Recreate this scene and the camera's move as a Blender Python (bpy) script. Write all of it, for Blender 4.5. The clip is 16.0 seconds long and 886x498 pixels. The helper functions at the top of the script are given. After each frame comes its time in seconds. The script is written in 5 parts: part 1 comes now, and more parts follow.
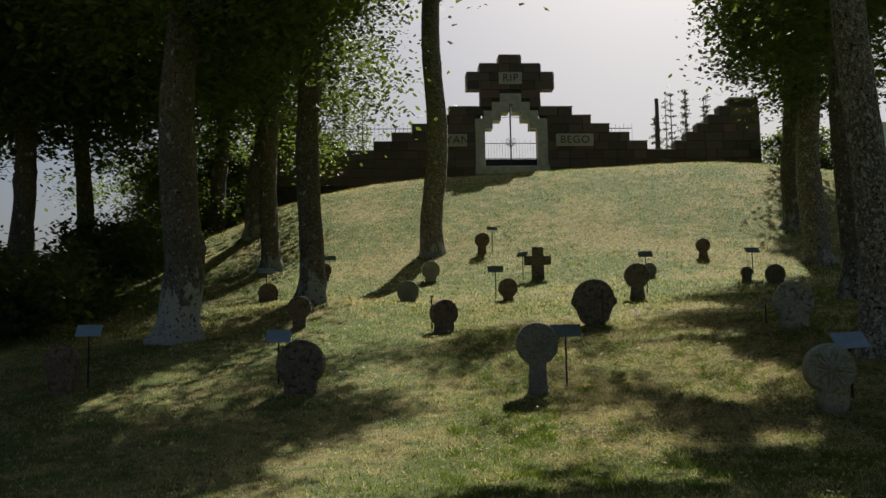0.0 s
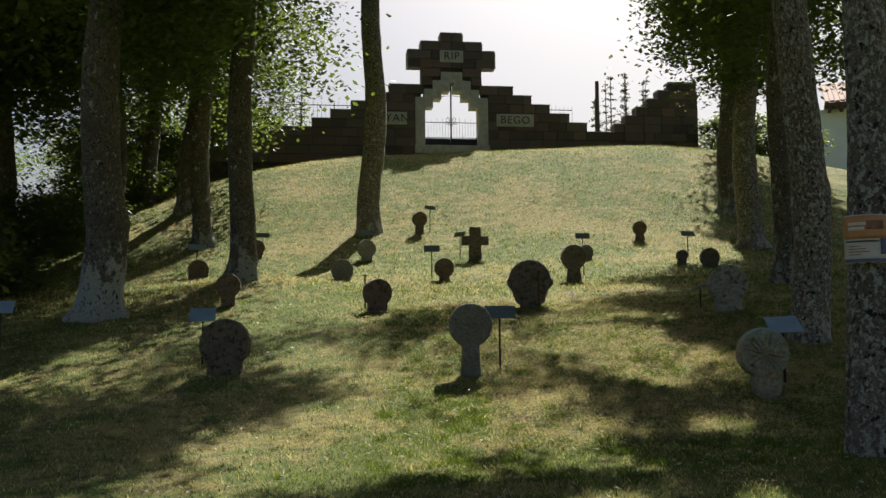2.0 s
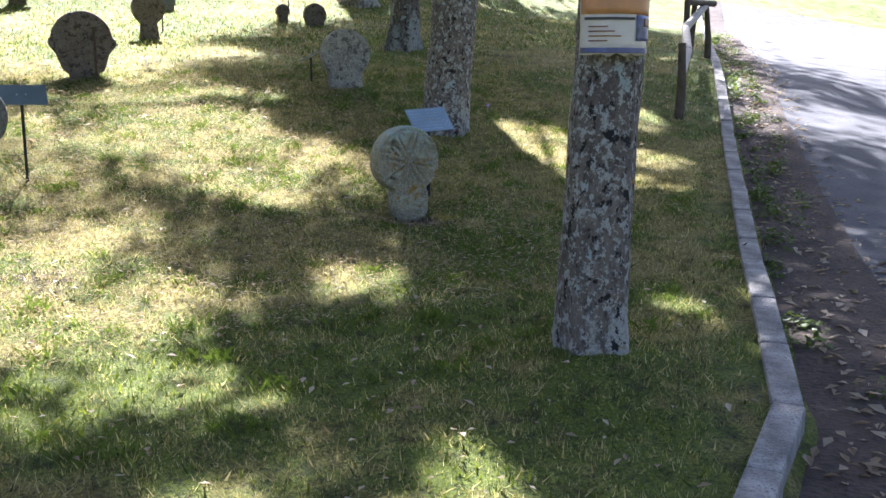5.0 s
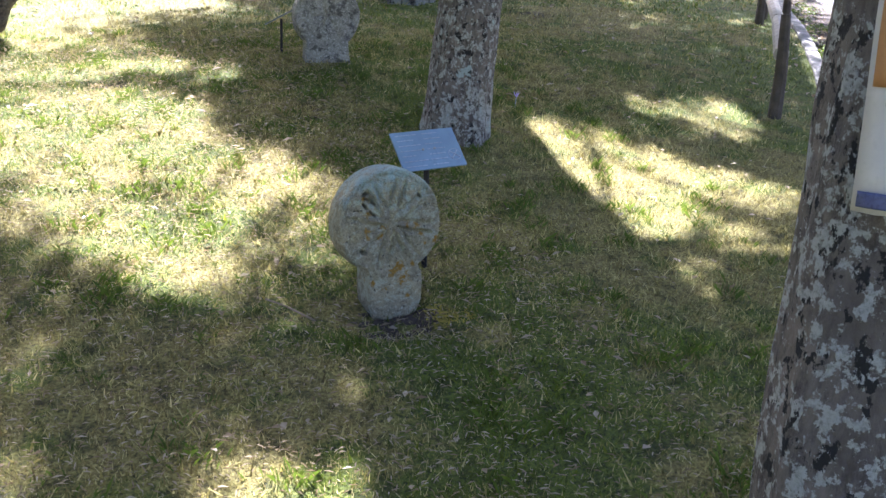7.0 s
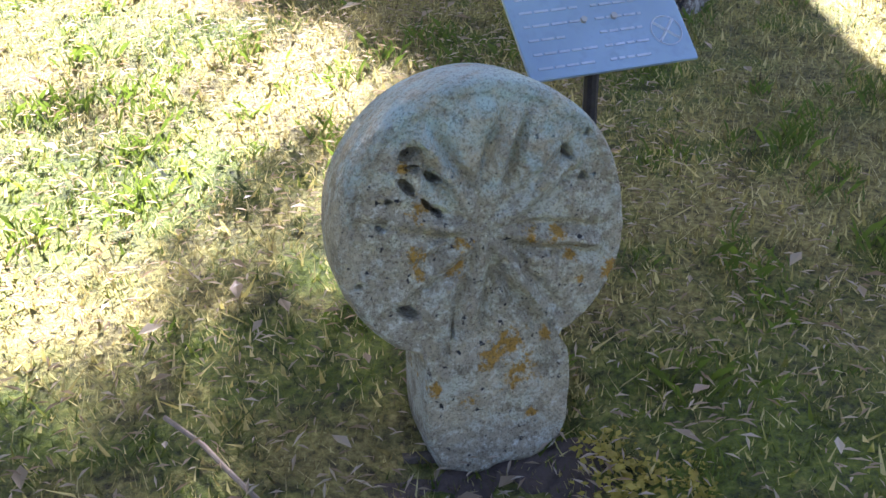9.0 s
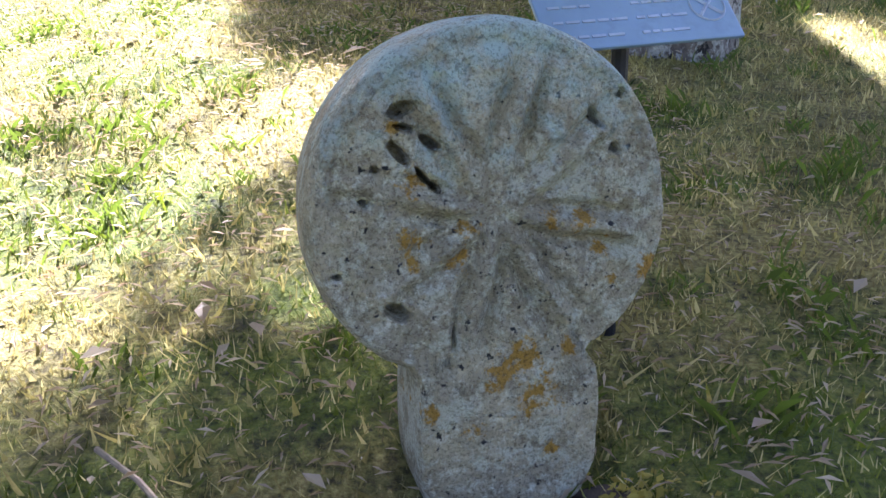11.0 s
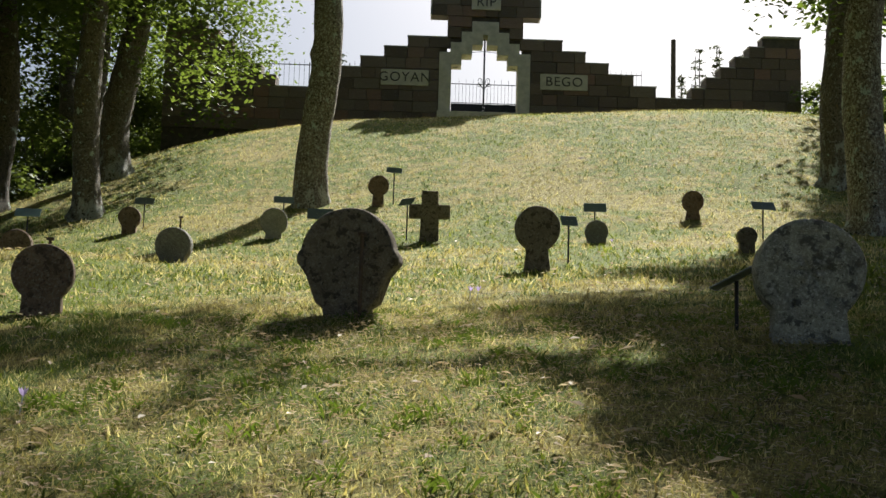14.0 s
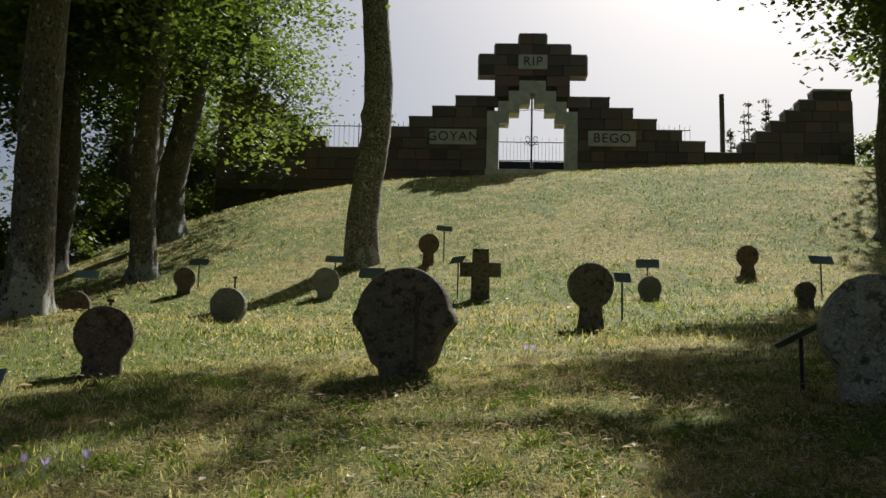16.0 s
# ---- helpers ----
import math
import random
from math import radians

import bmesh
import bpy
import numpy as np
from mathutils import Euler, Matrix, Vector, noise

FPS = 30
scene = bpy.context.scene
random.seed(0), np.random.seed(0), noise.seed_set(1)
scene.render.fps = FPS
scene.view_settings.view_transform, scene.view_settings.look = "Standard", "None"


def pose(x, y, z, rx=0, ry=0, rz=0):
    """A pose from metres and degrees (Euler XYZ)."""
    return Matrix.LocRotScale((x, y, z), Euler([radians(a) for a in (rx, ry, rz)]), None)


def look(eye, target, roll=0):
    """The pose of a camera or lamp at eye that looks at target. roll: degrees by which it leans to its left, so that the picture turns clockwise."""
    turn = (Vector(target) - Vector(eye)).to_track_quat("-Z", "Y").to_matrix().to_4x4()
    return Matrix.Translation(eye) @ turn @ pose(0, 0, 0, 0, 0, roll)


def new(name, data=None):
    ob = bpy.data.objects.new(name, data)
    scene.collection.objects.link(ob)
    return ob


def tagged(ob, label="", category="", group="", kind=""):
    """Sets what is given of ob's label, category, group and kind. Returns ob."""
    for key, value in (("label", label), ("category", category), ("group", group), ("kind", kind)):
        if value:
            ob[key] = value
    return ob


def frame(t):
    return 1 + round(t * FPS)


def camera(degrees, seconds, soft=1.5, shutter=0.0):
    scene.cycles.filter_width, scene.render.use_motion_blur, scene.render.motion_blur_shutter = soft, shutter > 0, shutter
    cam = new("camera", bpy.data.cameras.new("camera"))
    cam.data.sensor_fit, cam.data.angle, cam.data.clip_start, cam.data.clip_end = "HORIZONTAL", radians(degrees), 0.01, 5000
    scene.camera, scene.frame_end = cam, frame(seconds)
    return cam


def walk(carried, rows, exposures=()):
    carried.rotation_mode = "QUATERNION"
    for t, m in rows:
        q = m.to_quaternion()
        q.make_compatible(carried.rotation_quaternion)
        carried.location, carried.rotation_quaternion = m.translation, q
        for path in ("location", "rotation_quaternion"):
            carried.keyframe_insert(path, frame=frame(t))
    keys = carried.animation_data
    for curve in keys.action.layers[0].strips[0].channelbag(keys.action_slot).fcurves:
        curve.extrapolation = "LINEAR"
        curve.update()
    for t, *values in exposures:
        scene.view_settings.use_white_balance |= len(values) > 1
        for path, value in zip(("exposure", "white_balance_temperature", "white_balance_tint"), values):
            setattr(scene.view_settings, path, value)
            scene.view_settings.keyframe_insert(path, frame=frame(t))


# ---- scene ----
cam = camera(51.5, 16.0)
PATH = [
    (0, (-0.99, -0.661, 1.368), (-1.114, 1.323, 1.586), -1.0),
    (0.5, (-0.982, -0.66, 1.37), (-1.08, 1.325, 1.596), -0.6),
    (1, (-0.973, -0.687, 1.367), (-1.038, 1.298, 1.6), -0.4),
    (1.5, (-0.963, -0.592, 1.368), (-0.999, 1.396, 1.589), -0.3),
    (2, (-0.926, -0.337, 1.38), (-0.92, 1.655, 1.553), -0.5),
    (2.5, (-0.973, -0.018, 1.375), (-0.855, 1.976, 1.475), -0.4),
    (3, (-0.988, 0.403, 1.393), (-0.657, 2.375, 1.405), -0.5),
    (3.5, (-0.88, 0.861, 1.456), (-0.35, 2.788, 1.364), -0.6),
    (4, (-0.719, 1.443, 1.502), (-0.01, 3.303, 1.308), -0.3),
    (4.2, (-0.644, 1.659, 1.526), (0.114, 3.495, 1.296), -0.2),
    (6.3, (0.293, 3.838, 1.897), (1.142, 5.584, 1.417), 1.0),
    (6.5, (0.438, 4.09, 1.915), (1.27, 5.843, 1.432), 1.2),
    (7, (0.757, 4.757, 2.0), (1.552, 6.523, 1.503), 1.8),
    (7.5, (1.121, 5.456, 2.006), (1.84, 7.251, 1.496), 1.8),
    (8, (1.452, 6.176, 1.958), (2.059, 7.971, 1.319), 0.7),
    (8.5, (1.633, 6.713, 1.832), (2.15, 8.489, 1.072), 0.7),
    (9, (1.753, 7.063, 1.634), (2.177, 8.866, 0.879), -0.7),
    (9.2, (1.776, 7.18, 1.524), (2.191, 9.017, 0.849), -0.9),
    (11.3, (1.813, 7.256, 1.381), (2.231, 9.142, 0.863), 0.1),
    (11.5, (1.807, 7.251, 1.373), (2.193, 9.151, 0.882), 1.6),
    (12, (1.761, 7.266, 1.389), (1.934, 9.213, 0.968), 1.2),
    (12.5, (1.698, 7.244, 1.438), (1.676, 9.221, 1.135), 0.6),
    (13, (1.673, 7.251, 1.503), (1.535, 9.243, 1.388), 0.6),
    (13.5, (1.638, 7.296, 1.552), (1.466, 9.288, 1.606), 1.4),
    (14, (1.625, 7.315, 1.589), (1.414, 9.296, 1.771), 1.6),
    (14.5, (1.61, 7.304, 1.597), (1.371, 9.274, 1.845), 1.8),
    (15, (1.598, 7.31, 1.596), (1.327, 9.271, 1.876), 1.8),
    (15.5, (1.586, 7.328, 1.598), (1.29, 9.284, 1.889), 1.6),
    (16, (1.583, 7.314, 1.598), (1.267, 9.265, 1.901), 1.4),
]

EXPOSURES = [(0.0, 0.42, 6150, 9), (0.6, 0.74, 6150, 9), (2.2, 0.87, 6150, 9), (3.0, 1.25, 6150, 9), (3.6, 1.9, 5980, 11), (4.2, 2.28, 5650, 17), (6.5, 3.1, 5320, 26), (8.0, 3.05, 5400, 28), (9.0, 3.5, 5400, 31), (11.5, 3.48, 5400, 31), (12.4, 2.25, 5570, 27),
             (13.0, 1.9, 5850, 17), (13.6, 1.42, 6150, 9), (14.5, 0.98, 6150, 8), (16.0, 0.68, 6150, 8)]
walk(cam, [(t, look(eye, target, roll)) for t, eye, target, roll in PATH], EXPOSURES)

# ---- world and sun ----
SUN_EL, SUN_AZ = radians(45), math.atan2(0.24, 0.97)
world = bpy.data.worlds.new("world")
scene.world = world
world.use_nodes = True
wn = world.node_tree.nodes
sky = wn.new("ShaderNodeTexSky")
sky.sky_type = "NISHITA"
sky.sun_disc = False
sky.sun_elevation = SUN_EL
sky.sun_rotation = SUN_AZ
sky.air_density, sky.dust_density, sky.ozone_density = 1.0, 4.5, 1.0
wn["Background"].inputs[1].default_value = 0.041
world.node_tree.links.new(sky.outputs[0], wn["Background"].inputs[0])
sun = new("sun", bpy.data.lights.new("sun", "SUN"))
sun.data.energy, sun.data.angle, sun.data.color = 5.0, radians(0.55), (1.0, 0.93, 0.8)
to_sun = Vector((math.sin(SUN_AZ) * math.cos(SUN_EL), math.cos(SUN_AZ) * math.cos(SUN_EL), math.sin(SUN_EL)))
sun.matrix_world = look(to_sun * 60, (0, 0, 0))


# ---- materials ----
def material(name):
    m = bpy.data.materials.new(name)
    m.use_nodes = True
    return m, m.node_tree.nodes, m.node_tree.links, m.node_tree.nodes["Principled BSDF"]


def coords(nodes, links, scale=(1, 1, 1), kind="Object"):
    tc, mp = nodes.new("ShaderNodeTexCoord"), nodes.new("ShaderNodeMapping")
    mp.inputs["Scale"].default_value = scale
    links.new(tc.outputs[kind], mp.inputs[0])
    return mp.outputs[0]


def noise_tex(nodes, links, vec, scale, detail=4.0, rough=0.55):
    n = nodes.new("ShaderNodeTexNoise")
    n.inputs["Scale"].default_value, n.inputs["Detail"].default_value, n.inputs["Roughness"].default_value = scale, detail, rough
    links.new(vec, n.inputs["Vector"])
    return n.outputs["Fac"]


def ramp(nodes, links, fac, stops, smooth=False):
    r = nodes.new("ShaderNodeValToRGB")
    if smooth:
        r.color_ramp.interpolation = "EASE"
    els = r.color_ramp.elements
    while len(els) < len(stops):
        els.new(0.5)
    for e, (p, c) in zip(els, stops):
        e.position, e.color = p, (*c, 1) if len(c) == 3 else c
    links.new(fac, r.inputs[0])
    return r.outputs[0]


def mix(nodes, links, fac, a, b, mode="MIX"):
    m = nodes.new("ShaderNodeMix")
    m.data_type, m.blend_type = "RGBA", mode
    for socket, v in ((m.inputs[0], fac), (m.inputs[6], a), (m.inputs[7], b)):
        if isinstance(v, bpy.types.NodeSocket):
            links.new(v, socket)
        else:
            socket.default_value = v if isinstance(v, float) else (*v, 1)
    return m.outputs[2]


def bump(nodes, links, height, bsdf, strength=0.5, distance=0.01):
    b = nodes.new("ShaderNodeBump")
    b.inputs["Strength"].default_value, b.inputs["Distance"].default_value = strength, distance
    links.new(height, b.inputs["Height"])
    links.new(b.outputs[0], bsdf.inputs["Normal"])


def mask(nodes, links, fac, lo, hi):
    return ramp(nodes, links, fac, [(lo, (0, 0, 0)), (hi, (1, 1, 1))])


def plain(name, colour, rough=0.7, metal=0.0, vary=0.25, scale=6.0, relief=0.3, dist=0.004):
    m, n, l, b = material(name)
    v = coords(n, l)
    f = noise_tex(n, l, v, scale, 6)
    g = noise_tex(n, l, v, scale * 9, 3)
    dark = tuple(c * (1 - vary) for c in colour)
    lite = tuple(min(1, c * (1 + vary)) for c in colour)
    c = ramp(n, l, f, [(0.3, dark), (0.7, lite)])
    c = mix(n, l, mask(n, l, g, 0.5, 0.75), c, dark)
    l.new(c, b.inputs["Base Color"])
    b.inputs["Roughness"].default_value, b.inputs["Metallic"].default_value = rough, metal
    bump(n, l, g, b, relief, dist)
    return m


def stone(name, base, lichen, orange=0.0, spots=(), blot=None, bloom=None):
    m, n, l, b = material(name)
    v = coords(n, l)
    big, mid, fine = noise_tex(n, l, v, 3.5, 5), noise_tex(n, l, v, 17, 6, 0.65), noise_tex(n, l, v, 90, 4, 0.7)
    c = ramp(n, l, mid, [(0.25, tuple(x * 0.45 for x in base)), (0.5, base), (0.75, tuple(x * 1.45 for x in base))])
    c = mix(n, l, mask(n, l, big, 0.46, 0.62), c, tuple(x * 0.8 for x in base))
    c = mix(n, l, mask(n, l, noise_tex(n, l, v, 60, 6, 0.75), 0.5, 0.68), c, lichen)
    c = mix(n, l, mask(n, l, noise_tex(n, l, v, 70, 4, 0.6), 0.63, 0.68), c, (0.025, 0.024, 0.022))
    if blot:
        c = mix(n, l, mask(n, l, noise_tex(n, l, v, 13, 6, 0.72), 0.53, 0.58), c, blot)
    if bloom:
        up = n.new("ShaderNodeSeparateXYZ")
        l.new(v, up.inputs[0])
        high = n.new("ShaderNodeMath")
        high.operation = "MULTIPLY_ADD"
        l.new(up.outputs[2], high.inputs[0])
        high.inputs[1].default_value = 1.4
        l.new(noise_tex(n, l, v, 22, 7, 0.72), high.inputs[2])
        c = mix(n, l, mask(n, l, high.outputs[0], 0.62, 0.86), c, bloom)
    if orange:
        c = mix(n, l, mask(n, l, noise_tex(n, l, v, 11, 5, 0.75), 0.72 - orange, 0.75 - orange), c, (0.36, 0.17, 0.02))
    if spots:
        total = None
        for x, z, r in spots:
            d = n.new("ShaderNodeVectorMath")
            d.operation = "DISTANCE"
            sep = n.new("ShaderNodeVectorMath")
            sep.operation = "MULTIPLY"
            sep.inputs[1].default_value = (1, 0, 1)
            l.new(v, sep.inputs[0])
            l.new(sep.outputs[0], d.inputs[0])
            d.inputs[1].default_value = (x, 0, z)
            q = n.new("ShaderNodeMath")
            q.operation = "DIVIDE"
            q.inputs[1].default_value = r
            l.new(d.outputs["Value"], q.inputs[0])
            if total is None:
                total = q.outputs[0]
            else:
                k = n.new("ShaderNodeMath")
                k.operation = "MINIMUM"
                l.new(total, k.inputs[0])
                l.new(q.outputs[0], k.inputs[1])
                total = k.outputs[0]
        add = n.new("ShaderNodeMath")
        add.operation = "MULTIPLY_ADD"
        l.new(noise_tex(n, l, v, 55, 5, 0.7), add.inputs[0])
        add.inputs[1].default_value = 4.6
        l.new(total, add.inputs[2])
        r2 = n.new("ShaderNodeMapRange")
        r2.inputs["From Min"].default_value, r2.inputs["From Max"].default_value = 2.5, 3.0
        r2.inputs["To Min"].default_value, r2.inputs["To Max"].default_value = 1.0, 0.0
        l.new(add.outputs[0], r2.inputs["Value"])
        c = mix(n, l, r2.outputs[0], c, (0.38, 0.215, 0.03))
    grit = ramp(n, l, noise_tex(n, l, v, 190, 3, 0.8), [(0.36, (0.5, 0.48, 0.45)), (0.5, (0.95, 0.95, 0.95)), (0.62, (1.0, 1.0, 1.0))])
    c = mix(n, l, 1.0, c, grit, "MULTIPLY")
    l.new(c, b.inputs["Base Color"])
    b.inputs["Roughness"].default_value = 0.92
    h = n.new("ShaderNodeMath")
    h.operation = "ADD"
    l.new(mid, h.inputs[0])
    l.new(fine, h.inputs[1])
    bump(n, l, h.outputs[0], b, 1.0, 0.012)
    return m


def bark_material(name, base, lichen, amount, patch=0.0):
    """Grey-brown bark under crusts of pale lichen, with black, blue-green and orange blots."""
    m, n, l, b = material(name)
    v = coords(n, l)
    grain = noise_tex(n, l, coords(n, l, (1, 1, 0.4)), 34, 7, 0.72)
    fine = noise_tex(n, l, v, 95, 4, 0.7)
    c = ramp(n, l, grain, [(0.34, tuple(x * 0.35 for x in base)), (0.5, base), (0.66, tuple(x * 1.5 for x in base))])
    c = mix(n, l, mask(n, l, noise_tex(n, l, v, 2.2, 4), 0.45, 0.65), c, tuple(x * 0.65 for x in base))
    crust = ramp(n, l, fine, [(0.32, tuple(x * 0.45 for x in lichen)), (0.5, tuple(x * 0.85 for x in lichen)), (0.7, lichen)])
    blots = noise_tex(n, l, coords(n, l, (1, 1, 0.8)), 27, 5, 0.66)
    c = mix(n, l, mask(n, l, blots, 0.575 - amount, 0.6 - amount), c, crust)
    c = mix(n, l, mask(n, l, noise_tex(n, l, v, 44, 6, 0.7), 0.6 - amount, 0.65 - amount), c, crust)
    if patch:
        up = n.new("ShaderNodeSeparateXYZ")
        l.new(v, up.inputs[0])
        low = n.new("ShaderNodeMath")
        low.operation = "MULTIPLY_ADD"
        l.new(up.outputs[2], low.inputs[0])
        low.inputs[1].default_value = -0.19
        l.new(noise_tex(n, l, coords(n, l, (1, 1, 0.6)), 4.5, 8, 0.7), low.inputs[2])
        c = mix(n, l, mask(n, l, low.outputs[0], 0.5 - patch, 0.56 - patch), c, crust)
    teal = mix(n, l, 0.5, crust, (0.36, 0.47, 0.46))
    c = mix(n, l, mask(n, l, noise_tex(n, l, coords(n, l, (1.1, 0.9, 0.7)), 6.5, 7, 0.62), 0.62, 0.635), c, teal)
    c = mix(n, l, mask(n, l, noise_tex(n, l, coords(n, l, (0.9, 1.1, 0.75)), 23, 6, 0.66), 0.578, 0.598), c, (0.02, 0.018, 0.017))
    c = mix(n, l, mask(n, l, noise_tex(n, l, coords(n, l, (1.2, 1, 0.6)), 40, 6, 0.7), 0.63, 0.65), c, (0.03, 0.026, 0.022))
    c = mix(n, l, mask(n, l, noise_tex(n, l, coords(n, l, (0.8, 1, 1)), 8, 5, 0.62), 0.69, 0.71), c, (0.34, 0.22, 0.05))
    l.new(c, b.inputs["Base Color"])
    b.inputs["Roughness"].default_value = 0.95
    h = n.new("ShaderNodeMath")
    h.operation = "ADD"
    l.new(grain, h.inputs[0])
    l.new(blots, h.inputs[1])
    bump(n, l, h.outputs[0], b, 0.9, 0.02)
    return m


def leafy(name, dark, lite, glow):
    m, n, l, b = material(name)
    geo = n.new("ShaderNodeNewGeometry")
    c = ramp(n, l, geo.outputs["Random Per Island"], [(0.0, dark), (0.6, tuple((a + d) / 2 for a, d in zip(dark, lite))), (1.0, lite)])
    l.new(c, b.inputs["Base Color"])
    b.inputs["Roughness"].default_value = 0.55
    t = n.new("ShaderNodeBsdfTranslucent")
    l.new(mix(n, l, 0.5, c, glow), t.inputs[0])
    s = n.new("ShaderNodeMixShader")
    s.inputs[0].default_value = 0.45
    l.new(b.outputs[0], s.inputs[1])
    l.new(t.outputs[0], s.inputs[2])
    l.new(s.outputs[0], n["Material Output"].inputs[0])
    return m


def dry_sunlit(n, l, fac):
    """Raises a factor on dry ground left of the nearest stone, partly to colour the sunlit lawn paler."""
    d = n.new("ShaderNodeVectorMath")
    d.operation = "DISTANCE"
    l.new(coords(n, l, (1, 0.8, 0)), d.inputs[0])
    d.inputs[1].default_value = (1.2, 7.75, 0)
    r = n.new("ShaderNodeMapRange")
    for key, value in (("From Min", 0.7), ("From Max", 2.6), ("To Min", 0.065), ("To Max", -0.02)):
        r.inputs[key].default_value = value
    l.new(d.outputs["Value"], r.inputs["Value"])
    a = n.new("ShaderNodeMath")
    a.operation = "ADD"
    l.new(r.outputs[0], a.inputs[0])
    l.new(fac, a.inputs[1])
    return a.outputs[0]


def turf_material():
    m, n, l, b = material("turf")
    v = coords(n, l)
    big, mid, fine = noise_tex(n, l, v, 0.35, 4), noise_tex(n, l, v, 2.3, 6, 0.65), noise_tex(n, l, coords(n, l, (1, 1, 1)), 60, 5, 0.7)
    green = ramp(n, l, fine, [(0.32, (0.022, 0.034, 0.005)), (0.5, (0.118, 0.158, 0.012)), (0.72, (0.24, 0.275, 0.026))])
    straw = ramp(n, l, fine, [(0.32, (0.05, 0.04, 0.013)), (0.5, (0.26, 0.225, 0.062)), (0.72, (0.52, 0.46, 0.15))])
    f = n.new("ShaderNodeMath")
    f.operation = "MULTIPLY_ADD"
    l.new(big, f.inputs[0])
    f.inputs[1].default_value = 0.8
    l.new(mid, f.inputs[2])
    c = mix(n, l, mask(n, l, dry_sunlit(n, l, f.outputs[0]), 0.85, 1.0), green, straw)
    c = mix(n, l, mask(n, l, noise_tex(n, l, v, 1.3, 5, 0.7), 0.62, 0.72), c, (0.07, 0.05, 0.03))
    tufts = ramp(n, l, noise_tex(n, l, v, 8.5, 6, 0.7), [(0.34, (0.42, 0.42, 0.4)), (0.5, (0.95, 0.95, 0.95)), (0.66, (1.0, 1.0, 1.0))])
    c = mix(n, l, 1.0, c, tufts, "MULTIPLY")
    l.new(c, b.inputs["Base Color"])
    b.inputs["Roughness"].default_value = 0.95
    bump(n, l, fine, b, 1.0, 0.03)
    return m


def blades_material():
    m, n, l, b = material("grass_blade")
    geo = n.new("ShaderNodeNewGeometry")
    v = coords(n, l)
    green = ramp(n, l, geo.outputs["Random Per Island"], [(0.0, (0.045, 0.072, 0.008)), (0.6, (0.175, 0.225, 0.015)), (1.0, (0.33, 0.375, 0.032))])
    straw = ramp(n, l, geo.outputs["Random Per Island"], [(0.0, (0.14, 0.11, 0.035)), (0.6, (0.45, 0.39, 0.115)), (1.0, (0.72, 0.64, 0.28))])
    f = n.new("ShaderNodeMath")
    f.operation = "MULTIPLY_ADD"
    l.new(noise_tex(n, l, v, 0.35, 4), f.inputs[0])
    f.inputs[1].default_value = 0.8
    l.new(noise_tex(n, l, v, 2.3, 6, 0.65), f.inputs[2])
    g = n.new("ShaderNodeMath")
    g.operation = "MULTIPLY_ADD"
    l.new(geo.outputs["Random Per Island"], g.inputs[0])
    g.inputs[1].default_value = 0.25
    l.new(f.outputs[0], g.inputs[2])
    c = mix(n, l, mask(n, l, dry_sunlit(n, l, g.outputs[0]), 0.96, 1.12), green, straw)
    tufts = ramp(n, l, noise_tex(n, l, v, 8.5, 6, 0.7), [(0.34, (0.42, 0.42, 0.4)), (0.5, (0.95, 0.95, 0.95)), (0.66, (1.0, 1.0, 1.0))])
    c = mix(n, l, 1.0, c, tufts, "MULTIPLY")
    l.new(c, b.inputs["Base Color"])
    b.inputs["Roughness"].default_value = 0.6
    t = n.new("ShaderNodeBsdfTranslucent")
    l.new(c, t.inputs[0])
    s = n.new("ShaderNodeMixShader")
    s.inputs[0].default_value = 0.55
    l.new(b.outputs[0], s.inputs[1])
    l.new(t.outputs[0], s.inputs[2])
    l.new(s.outputs[0], n["Material Output"].inputs[0])
    return m


def masonry_material():
    m, n, l, b = material("wall_stone")
    oi = n.new("ShaderNodeObjectInfo")
    v = coords(n, l)
    f = noise_tex(n, l, v, 7, 6, 0.65)
    c = ramp(n, l, oi.outputs["Random"], [(0.0, (0.1, 0.075, 0.06)), (0.4, (0.19, 0.13, 0.1)), (0.7, (0.24, 0.19, 0.15)), (1.0, (0.3, 0.16, 0.12))])
    c = mix(n, l, f, c, (0.09, 0.075, 0.065))
    c = mix(n, l, mask(n, l, noise_tex(n, l, v, 16, 4), 0.62, 0.7), c, (0.33, 0.31, 0.27))
    l.new(c, b.inputs["Base Color"])
    b.inputs["Roughness"].default_value = 0.95
    bump(n, l, f, b, 0.8, 0.03)
    return m


TURF, BLADES, MASONRY = turf_material(), blades_material(), masonry_material()
STONE_GREY = stone("stone_grey", (0.2, 0.19, 0.165), (0.4, 0.41, 0.38))
HERO_SPOTS = [(-0.104, -0.028, 0.024), (-0.107, -0.055, 0.018), (-0.047, -0.055, 0.024), (-0.037, -0.019, 0.016), (-0.106, 0.045, 0.022), (-0.125, 0.108, 0.016), (0.072, -0.014, 0.018), (0.117, -0.015, 0.02), (0.146, -0.055, 0.02), (0.203, -0.08, 0.022),
              (0.154, -0.098, 0.016), (0.178, -0.163, 0.015), (0.098, -0.185, 0.016), (0.037, -0.197, 0.036), (0.051, -0.242, 0.042), (0.004, -0.219, 0.026), (-0.031, -0.285, 0.02), (0.075, -0.324, 0.018), (-0.088, -0.253, 0.016)]
STONE_HERO = stone("stone_lichen", (0.39, 0.34, 0.22), (0.64, 0.625, 0.47), 0.0, HERO_SPOTS, (0.5, 0.49, 0.36), (0.42, 0.53, 0.48))
